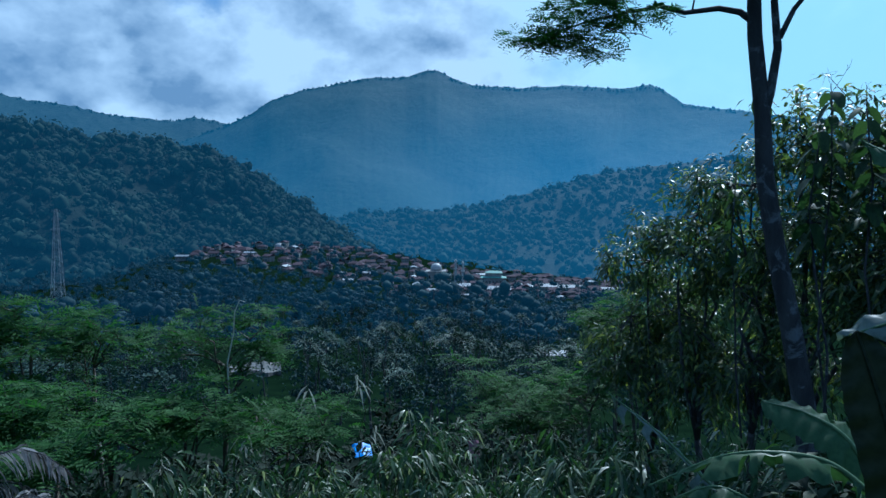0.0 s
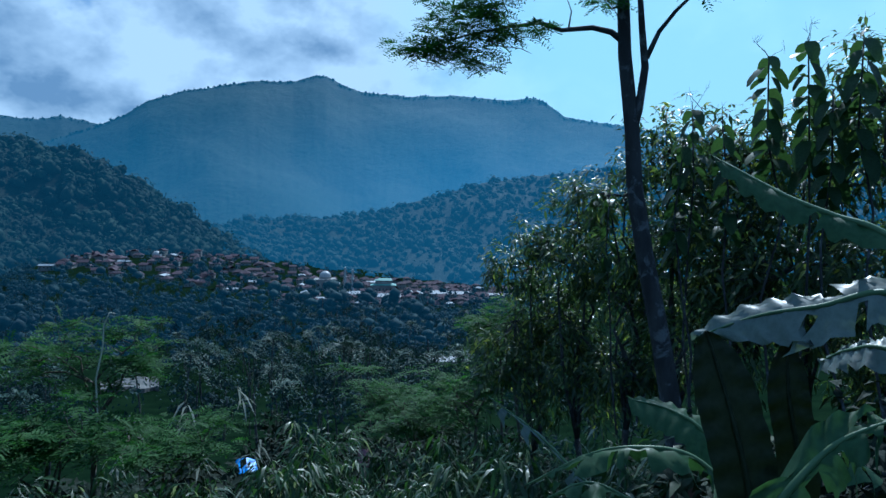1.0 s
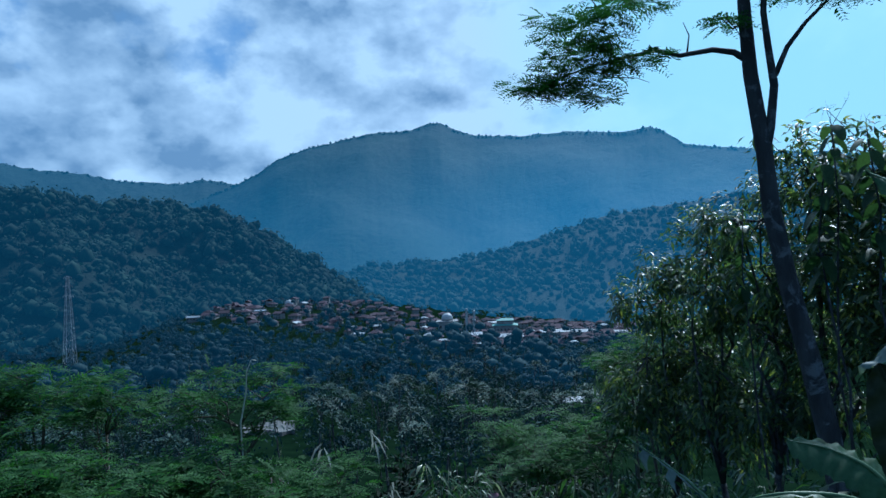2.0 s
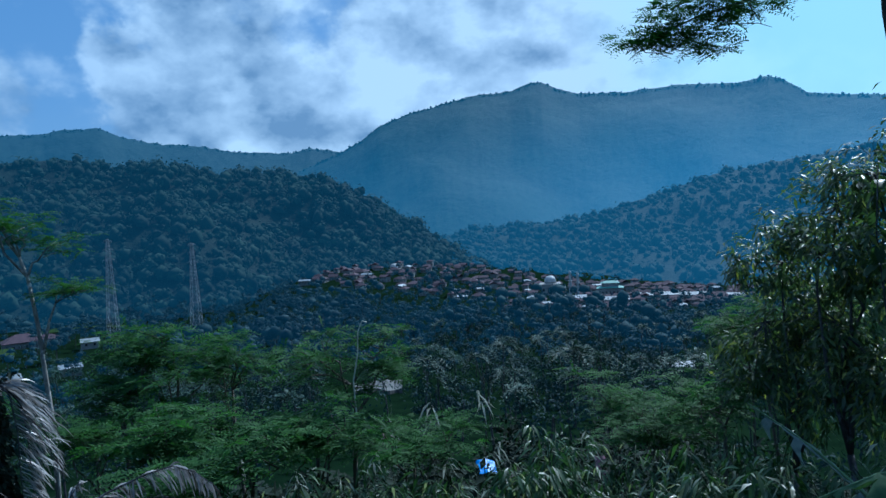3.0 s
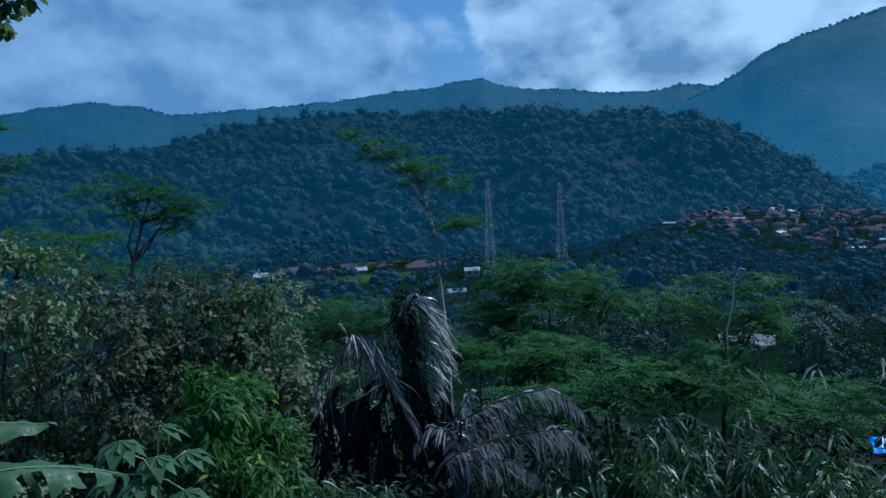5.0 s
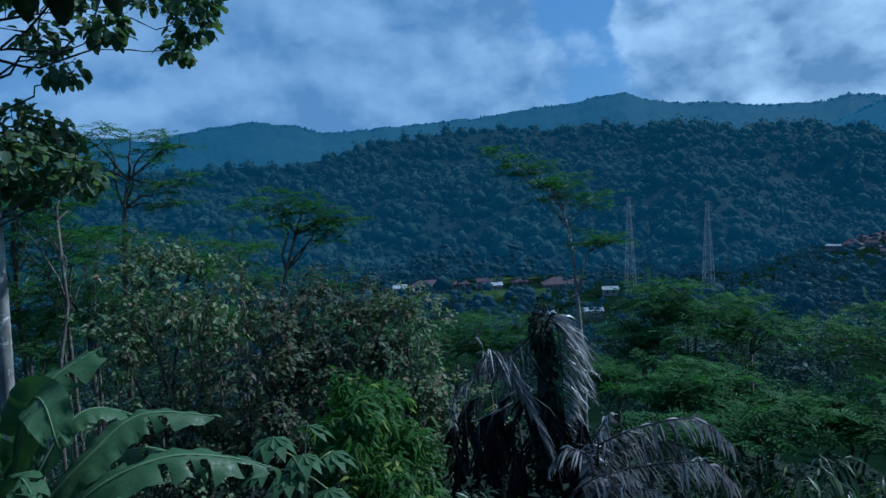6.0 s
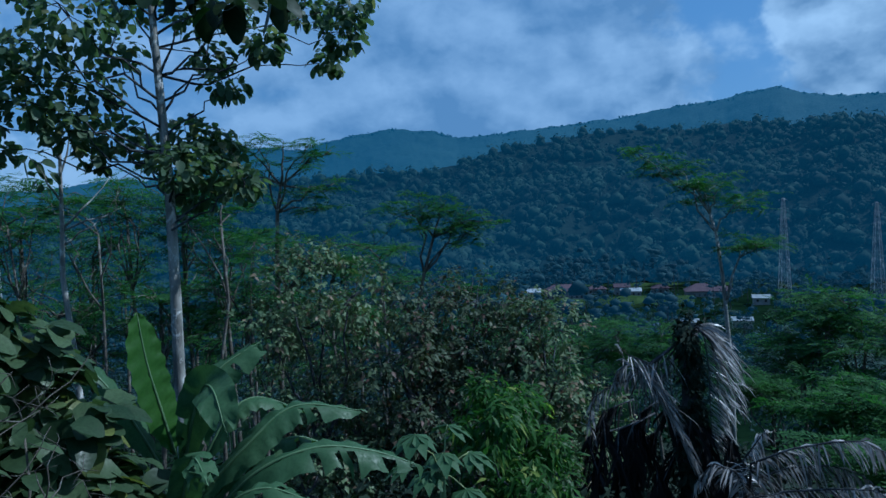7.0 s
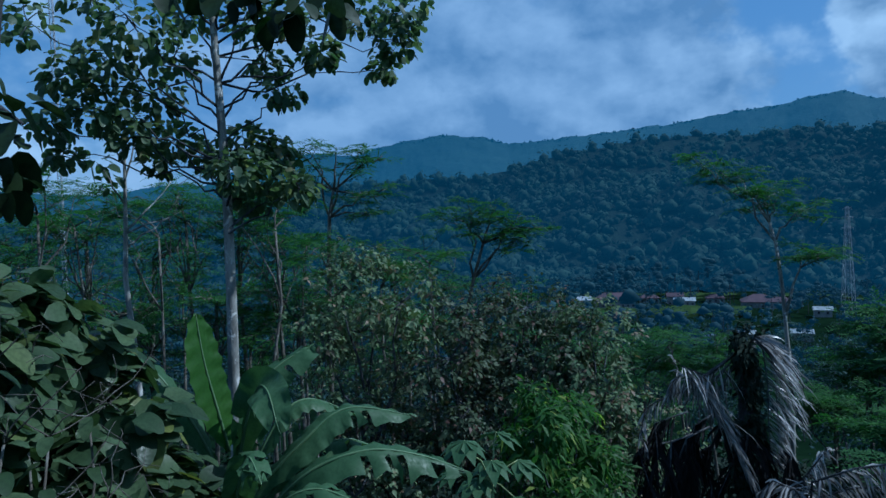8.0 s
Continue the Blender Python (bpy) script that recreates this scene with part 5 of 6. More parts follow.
# dark fronds that hang close round the trunk, added in place of shade
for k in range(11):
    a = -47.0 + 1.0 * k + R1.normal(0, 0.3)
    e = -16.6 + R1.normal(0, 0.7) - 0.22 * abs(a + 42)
    fr.append(([at(a * 0.6 - 39.4 * 0.4, e + 1.0, dP + 0.1)] + [at(a + R1.normal(0, 0.3), e - q, dP + R1.uniform(-0.5, 0.2)) for q in (0, 2.5, 5.0, 7.5)], 0.62, dict(pairs=46, fall=1.4, wide=0.06, lean=0.30, mat=M_SHADETHATCH)))
palm_of(R1, "sugar_palm", "sugar palm with grey dead fronds hanging down its trunk", on_ground(-39.5, dP, 0.1), topP, fr, M_DRYPALM)
broadleaf(R1, on_ground(-39.9, dP + 0.4), [(at(a, e, dP - 0.15), (0.26, 0.26, 0.5)) for a, e in ((-39.5, -10.2), (-39.5, -12.4), (-39.6, -14.8), (-39.6, -17.2), (-39.6, -19.6), (-39.6, -22.0))], M_SHADE, 1500, 0.14, 0.45, 0.5, "climber", "dark leafy climber smothering the palm trunk", 0.04, category="climbing plant")
dQ = 10.5
topQ = at(-35.6, -21.4, dQ)
fr = []
for pts, size, fall, lean, off, pairs in (
        (((-35.5, -19.4), (-32.9, -18.1), (-30.3, -17.3), (-28.3, -17.0), (-26.7, -17.7), (-25.2, -19.0)), 0.44, 0.75, 0.55, -0.3, 62),
        (((-35.6, -22.1), (-33.4, -21.1), (-30.4, -20.5), (-27.9, -20.2), (-26.3, -20.7), (-25.2, -21.8)), 0.44, 0.75, 0.55, -0.7, 62),
        (((-35.5, -20.6), (-33.0, -19.4), (-30.4, -18.9), (-28.4, -19.3), (-27.0, -20.4)), 0.42, 0.8, 0.5, 0.1, 50),
        (((-37.0, -22.6), (-35.6, -21.8), (-33.8, -21.3), (-32.5, -22.0)), 0.36, 0.7, 0.5, -0.9, 36),
        (((-36.0, -19.2), (-35.1, -17.9), (-34.4, -16.8)), 0.34, 0.6, 0.5, 0.0, 30),
        (((-36.6, -20.0), (-38.0, -19.6), (-39.4, -21.2)), 0.34, 0.9, 0.4, -0.4, 30),
        (((-35.4, -22.6), (-33.6, -22.4), (-31.4, -22.6), (-29.6, -23.8)), 0.40, 0.8, 0.5, -1.0, 44)):
    fr.append(([topQ] + [at(a, e, dQ + off) for a, e in pts], size, dict(pairs=pairs, fall=fall, wide=0.034, lean=lean)))
palm_of(R1, "sugar_palm", "low sugar palm with arching grey dry fronds", on_ground(-35.6, dQ, 0.1), topQ, fr, M_DRYPALM)

# the pale-trunked teak on the left
dK = 12.0
bK = on_ground(-80.4, dK, 0.2)
trunkK = [bK] + [at(a, e, dK) for a, e in ((-80.4, -18), (-80.4, -12.2), (-80.3, -4), (-80.3, 4.0), (-80.5, 9.0), (-80.7, 14.1), (-80.9, 19), (-80.6, 26))]
limbsK = [(trunkK, taper(9, 0.115, 0.045))]
twigsK = []
PK, DK, UK, LK = [], [], [], []


def teak_spray(rng, c, r, n, leaf):
    p, o = in_ball(rng, n, np.array(c), np.array((r, r, r * 0.7)), 0.25)
    PK.append(p)
    DK.append(o * 0.7 + rng.normal(0, 0.6, (n, 3)) + np.array([0, 0, -0.22]))
    UK.append(o * 0.5 + np.array([0, 0, 1.0]) + rng.normal(0, 0.45, (n, 3)))
    LK.append(rng.uniform(0.65, 1.25, n) * leaf)


for a, e, r, n, e0 in ((-66.2, 15.5, 0.50, 85, 12), (-67.4, 13.2, 0.34, 52, 12), (-65.4, 17.6, 0.5, 70, 14), (-69.2, 17.5, 0.55, 75, 14), (-71.8, 19.0, 0.55, 70, 15), (-72.6, 14.6, 0.42, 60, 10), (-74.8, 17.0, 0.5, 64, 12), (-75.6, 11.4, 0.40, 48, 7), (-76.6, 13.6, 0.45, 52, 9), (-78.0, 16.8, 0.55, 64, 12), (-82.6, 17.0, 0.55, 64, 13), (-83.8, 13.8, 0.55, 72, 9), (-86.4, 15.8, 0.6, 76, 10), (-88.6, 13.4, 0.55, 84, 8), (-85.4, 11.0, 0.55, 84, 6), (-91.0, 12.2, 0.55, 74, 8), (-89.6, 9.8, 0.5, 72, 6), (-87.2, 8.2, 0.55, 84, 4), (-92.4, 8.6, 0.42, 50, 6), (-84.0, 7.6, 0.5, 72, 4), (-91.8, 6.2, 0.34, 40, 4), (-85.6, 5.9, 0.38, 44, 3), (-78.6, 7.4, 0.52, 96, 3), (-76.4, 6.6, 0.5, 86, 2), (-79.4, 5.2, 0.52, 96, 2), (-76.0, 4.4, 0.5, 84, 0), (-78.2, 3.2, 0.5, 72, 0), (-81.6, 6.4, 0.42, 56, 2), (-74.6, 3.6, 0.4, 48, 0), (-89.5, 17.5, 0.5, 54, 12), (-93.6, 15.5, 0.5, 50, 10), (-80.6, 20, 0.7, 64, 16), (-75, 21, 0.7, 64, 16), (-86, 20.5, 0.7, 64, 16)):
    c = at(a, e, dK + R1.normal(0, 0.55))
    root = at(-80.5, e0, dK)
    limbsK.append((wander(R1, root, c, 6, 0.12), taper(7, 0.024, 0.006)))
    for _ in range(3):
        twigsK.append((wander(R1, c, c + Vector(R1.normal(0, r * 0.6, 3)), 3, 0.1), taper(4, 0.010, 0.004)))
    teak_spray(R1, c, r, int(n * (1.9 if e < 10 else 1.55)), 0.140)
LK = np.concatenate(LK)
tree_of("teak_tree", "tall teak with a pale straight trunk and large leaves", bK, limbsK + twigsK, ovate(np.concatenate(PK), np.concatenate(DK), np.concatenate(UK), LK, LK * 0.90, 0.3), M_PALEBARK, M_TEAK, split=len(limbsK), limb_mat=M_DARKBARK)

dL = 14.0
bL = on_ground(-87.5, dL, 0.2)
limbsL = [([bL] + [at(a, e, dL) for a, e in ((-87.3, -14), (-87.6, -8.4), (-88.0, -3), (-87.8, 1.1), (-87.7, 5), (-87.5, 9.5))], taper(7, 0.075, 0.02))]
for a0, e0, a1, e1 in ((-87.8, 0.6, -84.4, 4.4), (-87.8, 0.4, -83.8, 2.0), (-87.8, 2.6, -89.6, 5.8), (-87.7, 4.6, -86.4, 8.6), (-87.7, 5.6, -89.4, 9.4), (-87.8, -0.6, -84.6, 1.6)):
    limbsL.append((wander(R1, at(a0, e0, dL), at(a1, e1, dL + R1.normal(0, 0.3)), 5, 0.06), taper(6, 0.022, 0.006)))
PK, DK, UK, LK = [], [], [], []
for a, e, n in ((-89.4, 5.9, 12), (-88.9, 4.4, 9), (-87.4, 9.0, 12), (-86.0, 8.4, 8), (-89.6, 9.2, 8)):
    teak_spray(R1, at(a, e, dL), 0.25, n, 0.2)
LK = np.concatenate(LK)
tree_of("bare_tree", "slender pale tree with few leaves and thin bare branches", bL, limbsL, ovate(np.concatenate(PK), np.concatenate(DK), np.concatenate(UK), LK, LK * 0.8, 0.4), M_PALEBARK, M_TEAK, split=len(limbsL) - 1)

# slim straight stems deeper in the wood
for az, d, e in ((-77.6, 20, 0.5), (-85.0, 24, 0), (-90.4, 26, 1.0), (-93.6, 20, 2.0), (-75.4, 26, -2), (-67.4, 22, -5), (-63.8, 26, -3)):
    b = on_ground(az, d, 0.1)
    top = at(az + R1.normal(0, 0.6), e, d)
    feathery(R1, b, wander(R1, b, top, 5, 0.03), [top + Vector((R1.normal(0, 1.2), R1.normal(0, 1.2), R1.uniform(0.3, 1.4))) for _ in range(4)], 0.075, 0.5, 30, 1.0, group="slim trees in the wood")

# banana plants on the left
bb = on_ground(-82.5, 6.2, 0.05)
banana(R1, "banana_plant", "banana plant with broad green leaves on the slope", bb, [
    ([at(-81.0, -17, 6.2), at(-81.7, -14, 6.15), at(-82.6, -10, 6.1), at(-83.1, -6.1, 6.1)], 0.170, dict(hang=0.02, tears=0.0, facing=(0.84, 0.42, 0.2))),
    ([at(-80.5, -19, 6.0), at(-79.0, -14.4, 5.9), at(-77.4, -11.2, 5.9), at(-73.9, -9.2, 6.0)], 0.163, dict(hang=0.5, tears=0.12, facing=(0.45, 0.3, 0.85))),
    ([at(-80.5, -19, 6.0), at(-79.6, -15, 5.8), at(-78.6, -12.4, 5.7), at(-77.8, -12.8, 5.3), at(-77.2, -15.4, 5.1)], 0.163, dict(hang=0.1, tears=0.08, facing=(0.8, -0.3, 0.5))),
    ([at(-82.0, -18, 6.2), at(-84.0, -14, 6.3), at(-86.4, -10.2, 6.4), at(-89.6, -8.1, 6.5)], 0.155, dict(hang=0.45, tears=0.1, facing=(0.5, 0.2, 0.85))),
    ([at(-80.0, -20, 6.0), at(-77.0, -15.0, 6.1), at(-74.5, -13.6, 6.2), at(-71.0, -15.0, 6.3)], 0.148, dict(hang=0.55, tears=0.2)),
    ([at(-80.0, -21, 5.8), at(-75.5, -17.2, 5.7), at(-71.5, -14.6, 5.8), at(-66.2, -15.4, 5.9)], 0.148, dict(hang=0.5, tears=0.15, facing=(0.45, 0.25, 0.85))),
    ([at(-79.5, -23, 5.6), at(-75.0, -19.4, 5.4), at(-70.0, -18.0, 5.4), at(-65.5, -18.6, 5.5), at(-61.4, -20.0, 5.6)], 0.163, dict(hang=0.4, tears=0.2, facing=(0.5, 0.25, 0.8))),
    ([at(-79.5, -22, 5.8), at(-75.5, -18.2, 5.9), at(-71.5, -17.0, 6.0), at(-68.2, -18.4, 6.1)], 0.141, dict(hang=0.6, tears=0.25)),
    ([at(-81.0, -23, 5.6), at(-80.5, -20, 5.2), at(-79.6, -17.6, 5.0), at(-78.6, -19.8, 4.7)], 0.133, dict(hang=0.3, tears=0.1, facing=(0.85, 0, 0.5))),
    ([at(-81.5, -24, 5.6), at(-84.5, -20.5, 5.3), at(-87.5, -19.6, 5.2), at(-91.5, -22.0, 5.1)], 0.148, dict(hang=0.5, tears=0.2)),
    ([at(-80.5, -25, 5.4), at(-77.5, -21.6, 5.1), at(-74.0, -20.6, 5.0), at(-69.5, -22.6, 4.9)], 0.148, dict(hang=0.45, tears=0.2, facing=(0.45, 0.25, 0.85))),
], at(-81.3, -19, 6.1), 0.10, {0: (M_YOUNGBANANA, "bright young upright leaf")})
# papaya beside it: lobed leaves on long stalks
bp = on_ground(-59.3, 7.6)
pap = thing("papaya_plant", bp, "young papaya plant with large lobed leaves", "plant")
topp = at(-59.5, -20.5, 7.6)
v, f = tube([(local(wander(R1, bp, topp, 5, 0.02), bp), taper(6, 0.05, 0.035))], 8)
put_part("stem", mesh_of("stem", v, f, M_STALK, True), pap)
for a, e, s in ((-61.6, -17.6, 0.30), (-58.9, -17.0, 0.36), (-57.2, -19.2, 0.34), (-57.6, -22.0, 0.32), (-60.6, -20.6, 0.30), (-62.6, -20.0, 0.28), (-59.4, -19.2, 0.3)):
    tip = at(a, e, 7.5 + R1.normal(0, 0.25))
    P, D, U, L = [], [], [], []
    out = (tip - topp)
    out.z = 0
    out = out.normalized() if out.length > 0.01 else Vector((1, 0, 0))
    side = out.cross(Vector((0, 0, 1)))
    for k in range(-3, 4):
        w = k * 0.62
        P.append(tip - bp)
        D.append(out * math.cos(w) + side * math.sin(w) + Vector((0, 0, -0.30)))
        U.append((0, 0, 1))
        L.append(s * (1.1 - 0.10 * abs(k)))
    L = np.array(L)
    v, f = leaves(np.array(P), np.array(D), np.array(U, float), L, L * 0.55, 0.3)
    lf = put_part("leaf", mesh_of("leaf", v, f, M_BANANA), pap)
    v, f = tube([(local(wander(R1, topp, tip, 4, 0.04), bp), taper(5, 0.012, 0.007))], 5)
    put_part("stalk", mesh_of("stalk", v, f, M_STALK, True), lf)

# the big-leaved shrub at the far left, close to the viewpoint
for az, d, top, n, leaf in ((-96.0, 5.2, -4.6, 12, 0.30), (-93.6, 5.6, -6.0, 12, 0.32), (-91.4, 5.4, -8.0, 11, 0.32), (-89.8, 5.2, -12.4, 10, 0.32), (-98.5, 4.6, -3.0, 12, 0.30), (-94.8, 4.6, -9.5, 11, 0.28), (-91.0, 4.5, -13.0, 10, 0.28), (-97.0, 4.0, -9.0, 11, 0.26), (-93.6, 4.2, -14.0, 10, 0.26), (-96.4, 3.8, -14.0, 9, 0.24), (-86.0, 4.6, -20.5, 6, 0.24), (-92.4, 6.2, -9.6, 10, 0.34), (-95.6, 6.4, -7.4, 10, 0.34), (-89.8, 6.4, -12.4, 9, 0.32), (-99.0, 5.6, -8.0, 10, 0.32), (-90.0, 3.9, -19.0, 8, 0.24), (-94.6, 3.7, -19.0, 8, 0.24)):
    b = on_ground(az, d, 0.05)
    t = at(az, top, d)
    rosette_shoot(R1, b, wander(R1, b, t, 6, 0.06), n + 3, leaf * 0.74, "large_leaved_shrub", "shrub with broad heart-shaped green leaves", M_BIGLEAF, M_BARK, 0.016, 0.2)

for az, d, lobes in ((-96.0, 5.4, ((-95.5, -6.5, 0.34), (-97.0, -9.0, 0.36), (-94.2, -9.5, 0.34), (-96.0, -13.0, 0.40), (-95.0, -17.0, 0.42))), (-91.5, 5.6, ((-92.5, -8.8, 0.32), (-90.6, -11.0, 0.32), (-92.0, -13.2, 0.38), (-90.0, -16.0, 0.40), (-92.0, -19.0, 0.42))), (-87.0, 5.2, ((-89.0, -15.0, 0.30), (-87.2, -18.6, 0.30), (-88.6, -19.0, 0.34), (-86.0, -21.6, 0.30))), (-99.5, 5.0, ((-99.5, -4.5, 0.36), (-99.0, -9.0, 0.4), (-99.5, -14.0, 0.42)))):
    broadleaf(R1, on_ground(az, d, 0.05), [(at(a, e, d + R1.normal(0, 0.15)), r) for a, e, r in lobes], M_BIGLEAF, 640, 0.19, 0.80, 0.25, "large_leaved_shrub", "shrub with broad heart-shaped green leaves", 0.035, category="shrub")

# a near trunk with leaves at the very edge, and leaves hanging into the top of the view
bN = on_ground(-97.5, 3.4, 0.1)
limbsN = [([bN, at(-97.6, -6, 3.4), at(-97.2, 6, 3.4), at(-96.4, 14, 3.4), at(-95.6, 20, 3.4), at(-94.5, 27, 3.4)], taper(6, 0.09, 0.05)),
          ([at(-95.8, 19, 3.4), at(-90, 22, 3.5), at(-82, 22, 3.7), at(-75, 20.5, 3.9), at(-71, 19, 4.0)], taper(5, 0.03, 0.006)),
          ([at(-96.8, 9, 3.4), at(-95.6, 9.5, 3.3), at(-94.2, 8.4, 3.2)], taper(3, 0.02, 0.006))]
PK, DK, UK, LK = [], [], [], []
for a, e, r, n in ((-95.6, 9.0, 0.12, 9), (-95.2, 6.6, 0.12, 9), (-95.9, 4.2, 0.12, 9), (-94.4, 10.0, 0.08, 4), (-83.5, 19.6, 0.14, 9), (-80.0, 19.2, 0.14, 9), (-76.8, 18.8, 0.16, 12), (-73.8, 18.2, 0.14, 10), (-71.6, 18.2, 0.10, 7), (-76.0, 17.0, 0.05, 2)):
    teak_spray(R1, at(a, e, 3.4 + R1.normal(0, 0.1)), r, n, 0.125)
LK = np.concatenate(LK)
tree_of("overhanging_tree", "dark tree close by with broad leaves hanging overhead", bN, limbsN, ovate(np.concatenate(PK), np.concatenate(DK), np.concatenate(UK), LK, LK * 0.8, 0.4), M_DARKBARK, M_OVERHEAD)


# ---------------------------------------------------------------- built things in the valley
def boxed(bm, x0, y0, z0, x1, y1, z1):
    m = Matrix.Translation(((x0 + x1) / 2, (y0 + y1) / 2, (z0 + z1) / 2)) @ Matrix.Diagonal((x1 - x0, y1 - y0, z1 - z0, 1))
    bmesh.ops.create_cube(bm, size=1.0, matrix=m)


def from_bm(name, build, mat):
    bm = bmesh.new()
    build(bm)
    me = bpy.data.meshes.new(name)
    bm.to_mesh(me)
    bm.free()
    me.materials.append(mat)
    return me


def roof_mesh(w, l, z, rise, over, hip, mat):
    """A pitched roof with thickness: gabled (hip 0) or hipped."""
    x, y = w / 2 + over, l / 2 + over
    ry = y - (x if hip else 0) * 0.95
    t = 0.18
    v = [(-x, -y, z), (x, -y, z), (x, y, z), (-x, y, z), (0, -ry, z + rise), (0, ry, z + rise)]
    v += [(a, b, c - t) for a, b, c in v]
    f = [(0, 1, 4), (1, 2, 5, 4), (2, 3, 5), (3, 0, 4, 5), (7, 6, 10), (8, 7, 10, 11), (9, 8, 11), (6, 9, 11, 10), (0, 6, 7, 1), (1, 7, 8, 2), (2, 8, 9, 3), (3, 9, 6, 0)]
    return mesh_of("roof", v, f, mat)


def house(base, turn, w, l, h, rise, hip, roof_mat, label, name="house", storeys=1, group="village houses"):
    ob = thing(name, base, label, "house", group)
    ob.rotation_euler = (0, 0, turn)
    put_part("wall", from_bm("wall", lambda bm: boxed(bm, -w / 2, -l / 2, -3.0, w / 2, l / 2, h), M_PLASTER), ob)
    put_part("roof", roof_mesh(w, l, h, rise, 0.7, hip, roof_mat), ob)
    win = from_bm("window", lambda bm: boxed(bm, -0.55, -0.05, -0.6, 0.55, 0.05, 0.6), M_WINDOW)
    for s in range(storeys):
        for k in range(max(2, int(l / 3))):
            for sx in (1, -1):
                q = put_part("window", win, ob)
                q.location = (sx * (w / 2 + 0.03), -l / 2 + l * (k + 0.5) / max(2, int(l / 3)), 1.5 + s * 3.0)
                q.rotation_euler = (0, 0, math.pi / 2)
    q = put_part("door", from_bm("door", lambda bm: boxed(bm, -0.5, -0.05, -1.05, 0.5, 0.05, 1.05), M_BARK), ob)
    q.location = (0, -l / 2 - 0.03, 1.05)
    return ob


def build_village():
    rng = np.random.default_rng(11)
    protos = []
    for k, (w, l, h, rise, hip, mat, st, label) in enumerate((
            (8, 11, 3.2, 2.4, True, M_TILE, 1, "village house with a hipped red tile roof"), (7, 9, 3.0, 2.4, False, M_TILE, 1, "small village house with a gabled tile roof"),
            (9, 13, 3.4, 2.8, True, M_TILE, 1, "large village house with a hipped tile roof"), (8, 10, 6.0, 2.2, False, M_TILE, 2, "two-storey village house with a tile roof"),
            (8, 12, 3.2, 1.4, False, M_SHEET, 1, "village house with a pale sheet roof"), (7, 8, 5.8, 1.8, True, M_TILE, 2, "two-storey village house with a small hipped roof"))):
        protos.append((w, l, h, rise, hip, mat, st, label))
    placed = []
    first = {}
    tries = 0
    while len(placed) < 330 and tries < 9000:
        tries += 1
        az = rng.uniform(-17.5, 19.5)
        lo = float(np.interp(az, (-18, -14, -7, -2, 3, 10, 15, 20), (660, 625, 560, 500, 462, 460, 500, 550)))
        d = rng.uniform(lo, 815)
        p = on_ground(az, d)
        if any((p.x - q.x) ** 2 + (p.y - q.y) ** 2 < 84 for q in placed):
            continue
        placed.append(p)
        k = int(rng.choice(6, p=(0.26, 0.2, 0.2, 0.12, 0.12, 0.10)))
        turn = rng.choice((0, math.pi / 2)) + rng.normal(0, 0.25) + radians(az)
        if k in first:
            copy_thing(first[k], Matrix.Translation(p) @ Matrix.Rotation(turn, 4, "Z") @ Matrix.Scale(rng.uniform(0.62, 0.95), 4))
        else:
            w, l, h, rise, hip, mat, st, label = protos[k]
            first[k] = house(p, turn, w, l, h, rise, hip, mat, label, storeys=st)


build_village()


def dome_mesh(name, r, z, mat, squash=1.0):
    v, f = [], []
    prof = []
    for i in range(13):
        t = i / 12
        a = t * math.pi / 2
        prof.append((r * math.cos(a) * (1 + 0.06 * math.sin(math.pi * t)), z + r * squash * math.sin(a)))
    prof[-1] = (0.02, prof[-1][1] + 0.02 * r)
    n = 28
    for rr, zz in prof:
        for k in range(n):
            v.append((rr * math.cos(2 * math.pi * k / n), rr * math.sin(2 * math.pi * k / n), zz))
    for i in range(12):
        for k in range(n):
            f.append((i * n + k, i * n + (k + 1) % n, (i + 1) * n + (k + 1) % n, (i + 1) * n + k))
    return mesh_of(name, v, f, mat, True)


def mosque(base, w, h, r, label):
    ob = thing("mosque", base, label, "mosque")
    put_part("wall", from_bm("wall", lambda bm: boxed(bm, -w / 2, -w / 2, -4, w / 2, w / 2, h), M_PLASTER), ob)
    put_part("parapet", from_bm("parapet", lambda bm: boxed(bm, -w / 2 - 0.4, -w / 2 - 0.4, h + 0.01, w / 2 + 0.4, w / 2 + 0.4, h + 0.6), M_PLASTER), ob)
    v, f = tube([([(0, 0, h + 0.55), (0, 0, h + 2.0)], (r * 1.02, r * 1.02))], 24)
    put_part("drum", mesh_of("drum", v, f, M_PLASTER), ob)
    dm = put_part("dome", dome_mesh("dome", r, h + 2.0, M_DOME, 1.05), ob)
    v, f = tube([([(0, 0, h + 2.0 + r * 1.04), (0, 0, h + 3.6 + r * 1.05)], (0.18, 0.03))], 6)
    put_part("finial", mesh_of("finial", v, f, M_STEEL), dm)
    win = from_bm("window", lambda bm: boxed(bm, -0.7, -0.06, -1.3, 0.7, 0.06, 1.3), M_WINDOW)
    for k in range(4):
        for s, turn in ((1, 0), (-1, 0), (1, 1), (-1, 1)):
            q = put_part("window", win, ob)
            u = -w / 2 + w * (k + 0.5) / 4
            q.location = (u, s * (w / 2 + 0.04), h * 0.5) if not turn else (s * (w / 2 + 0.04), u, h * 0.5)
            q.rotation_euler = (0, 0, turn * math.pi / 2)
    return ob


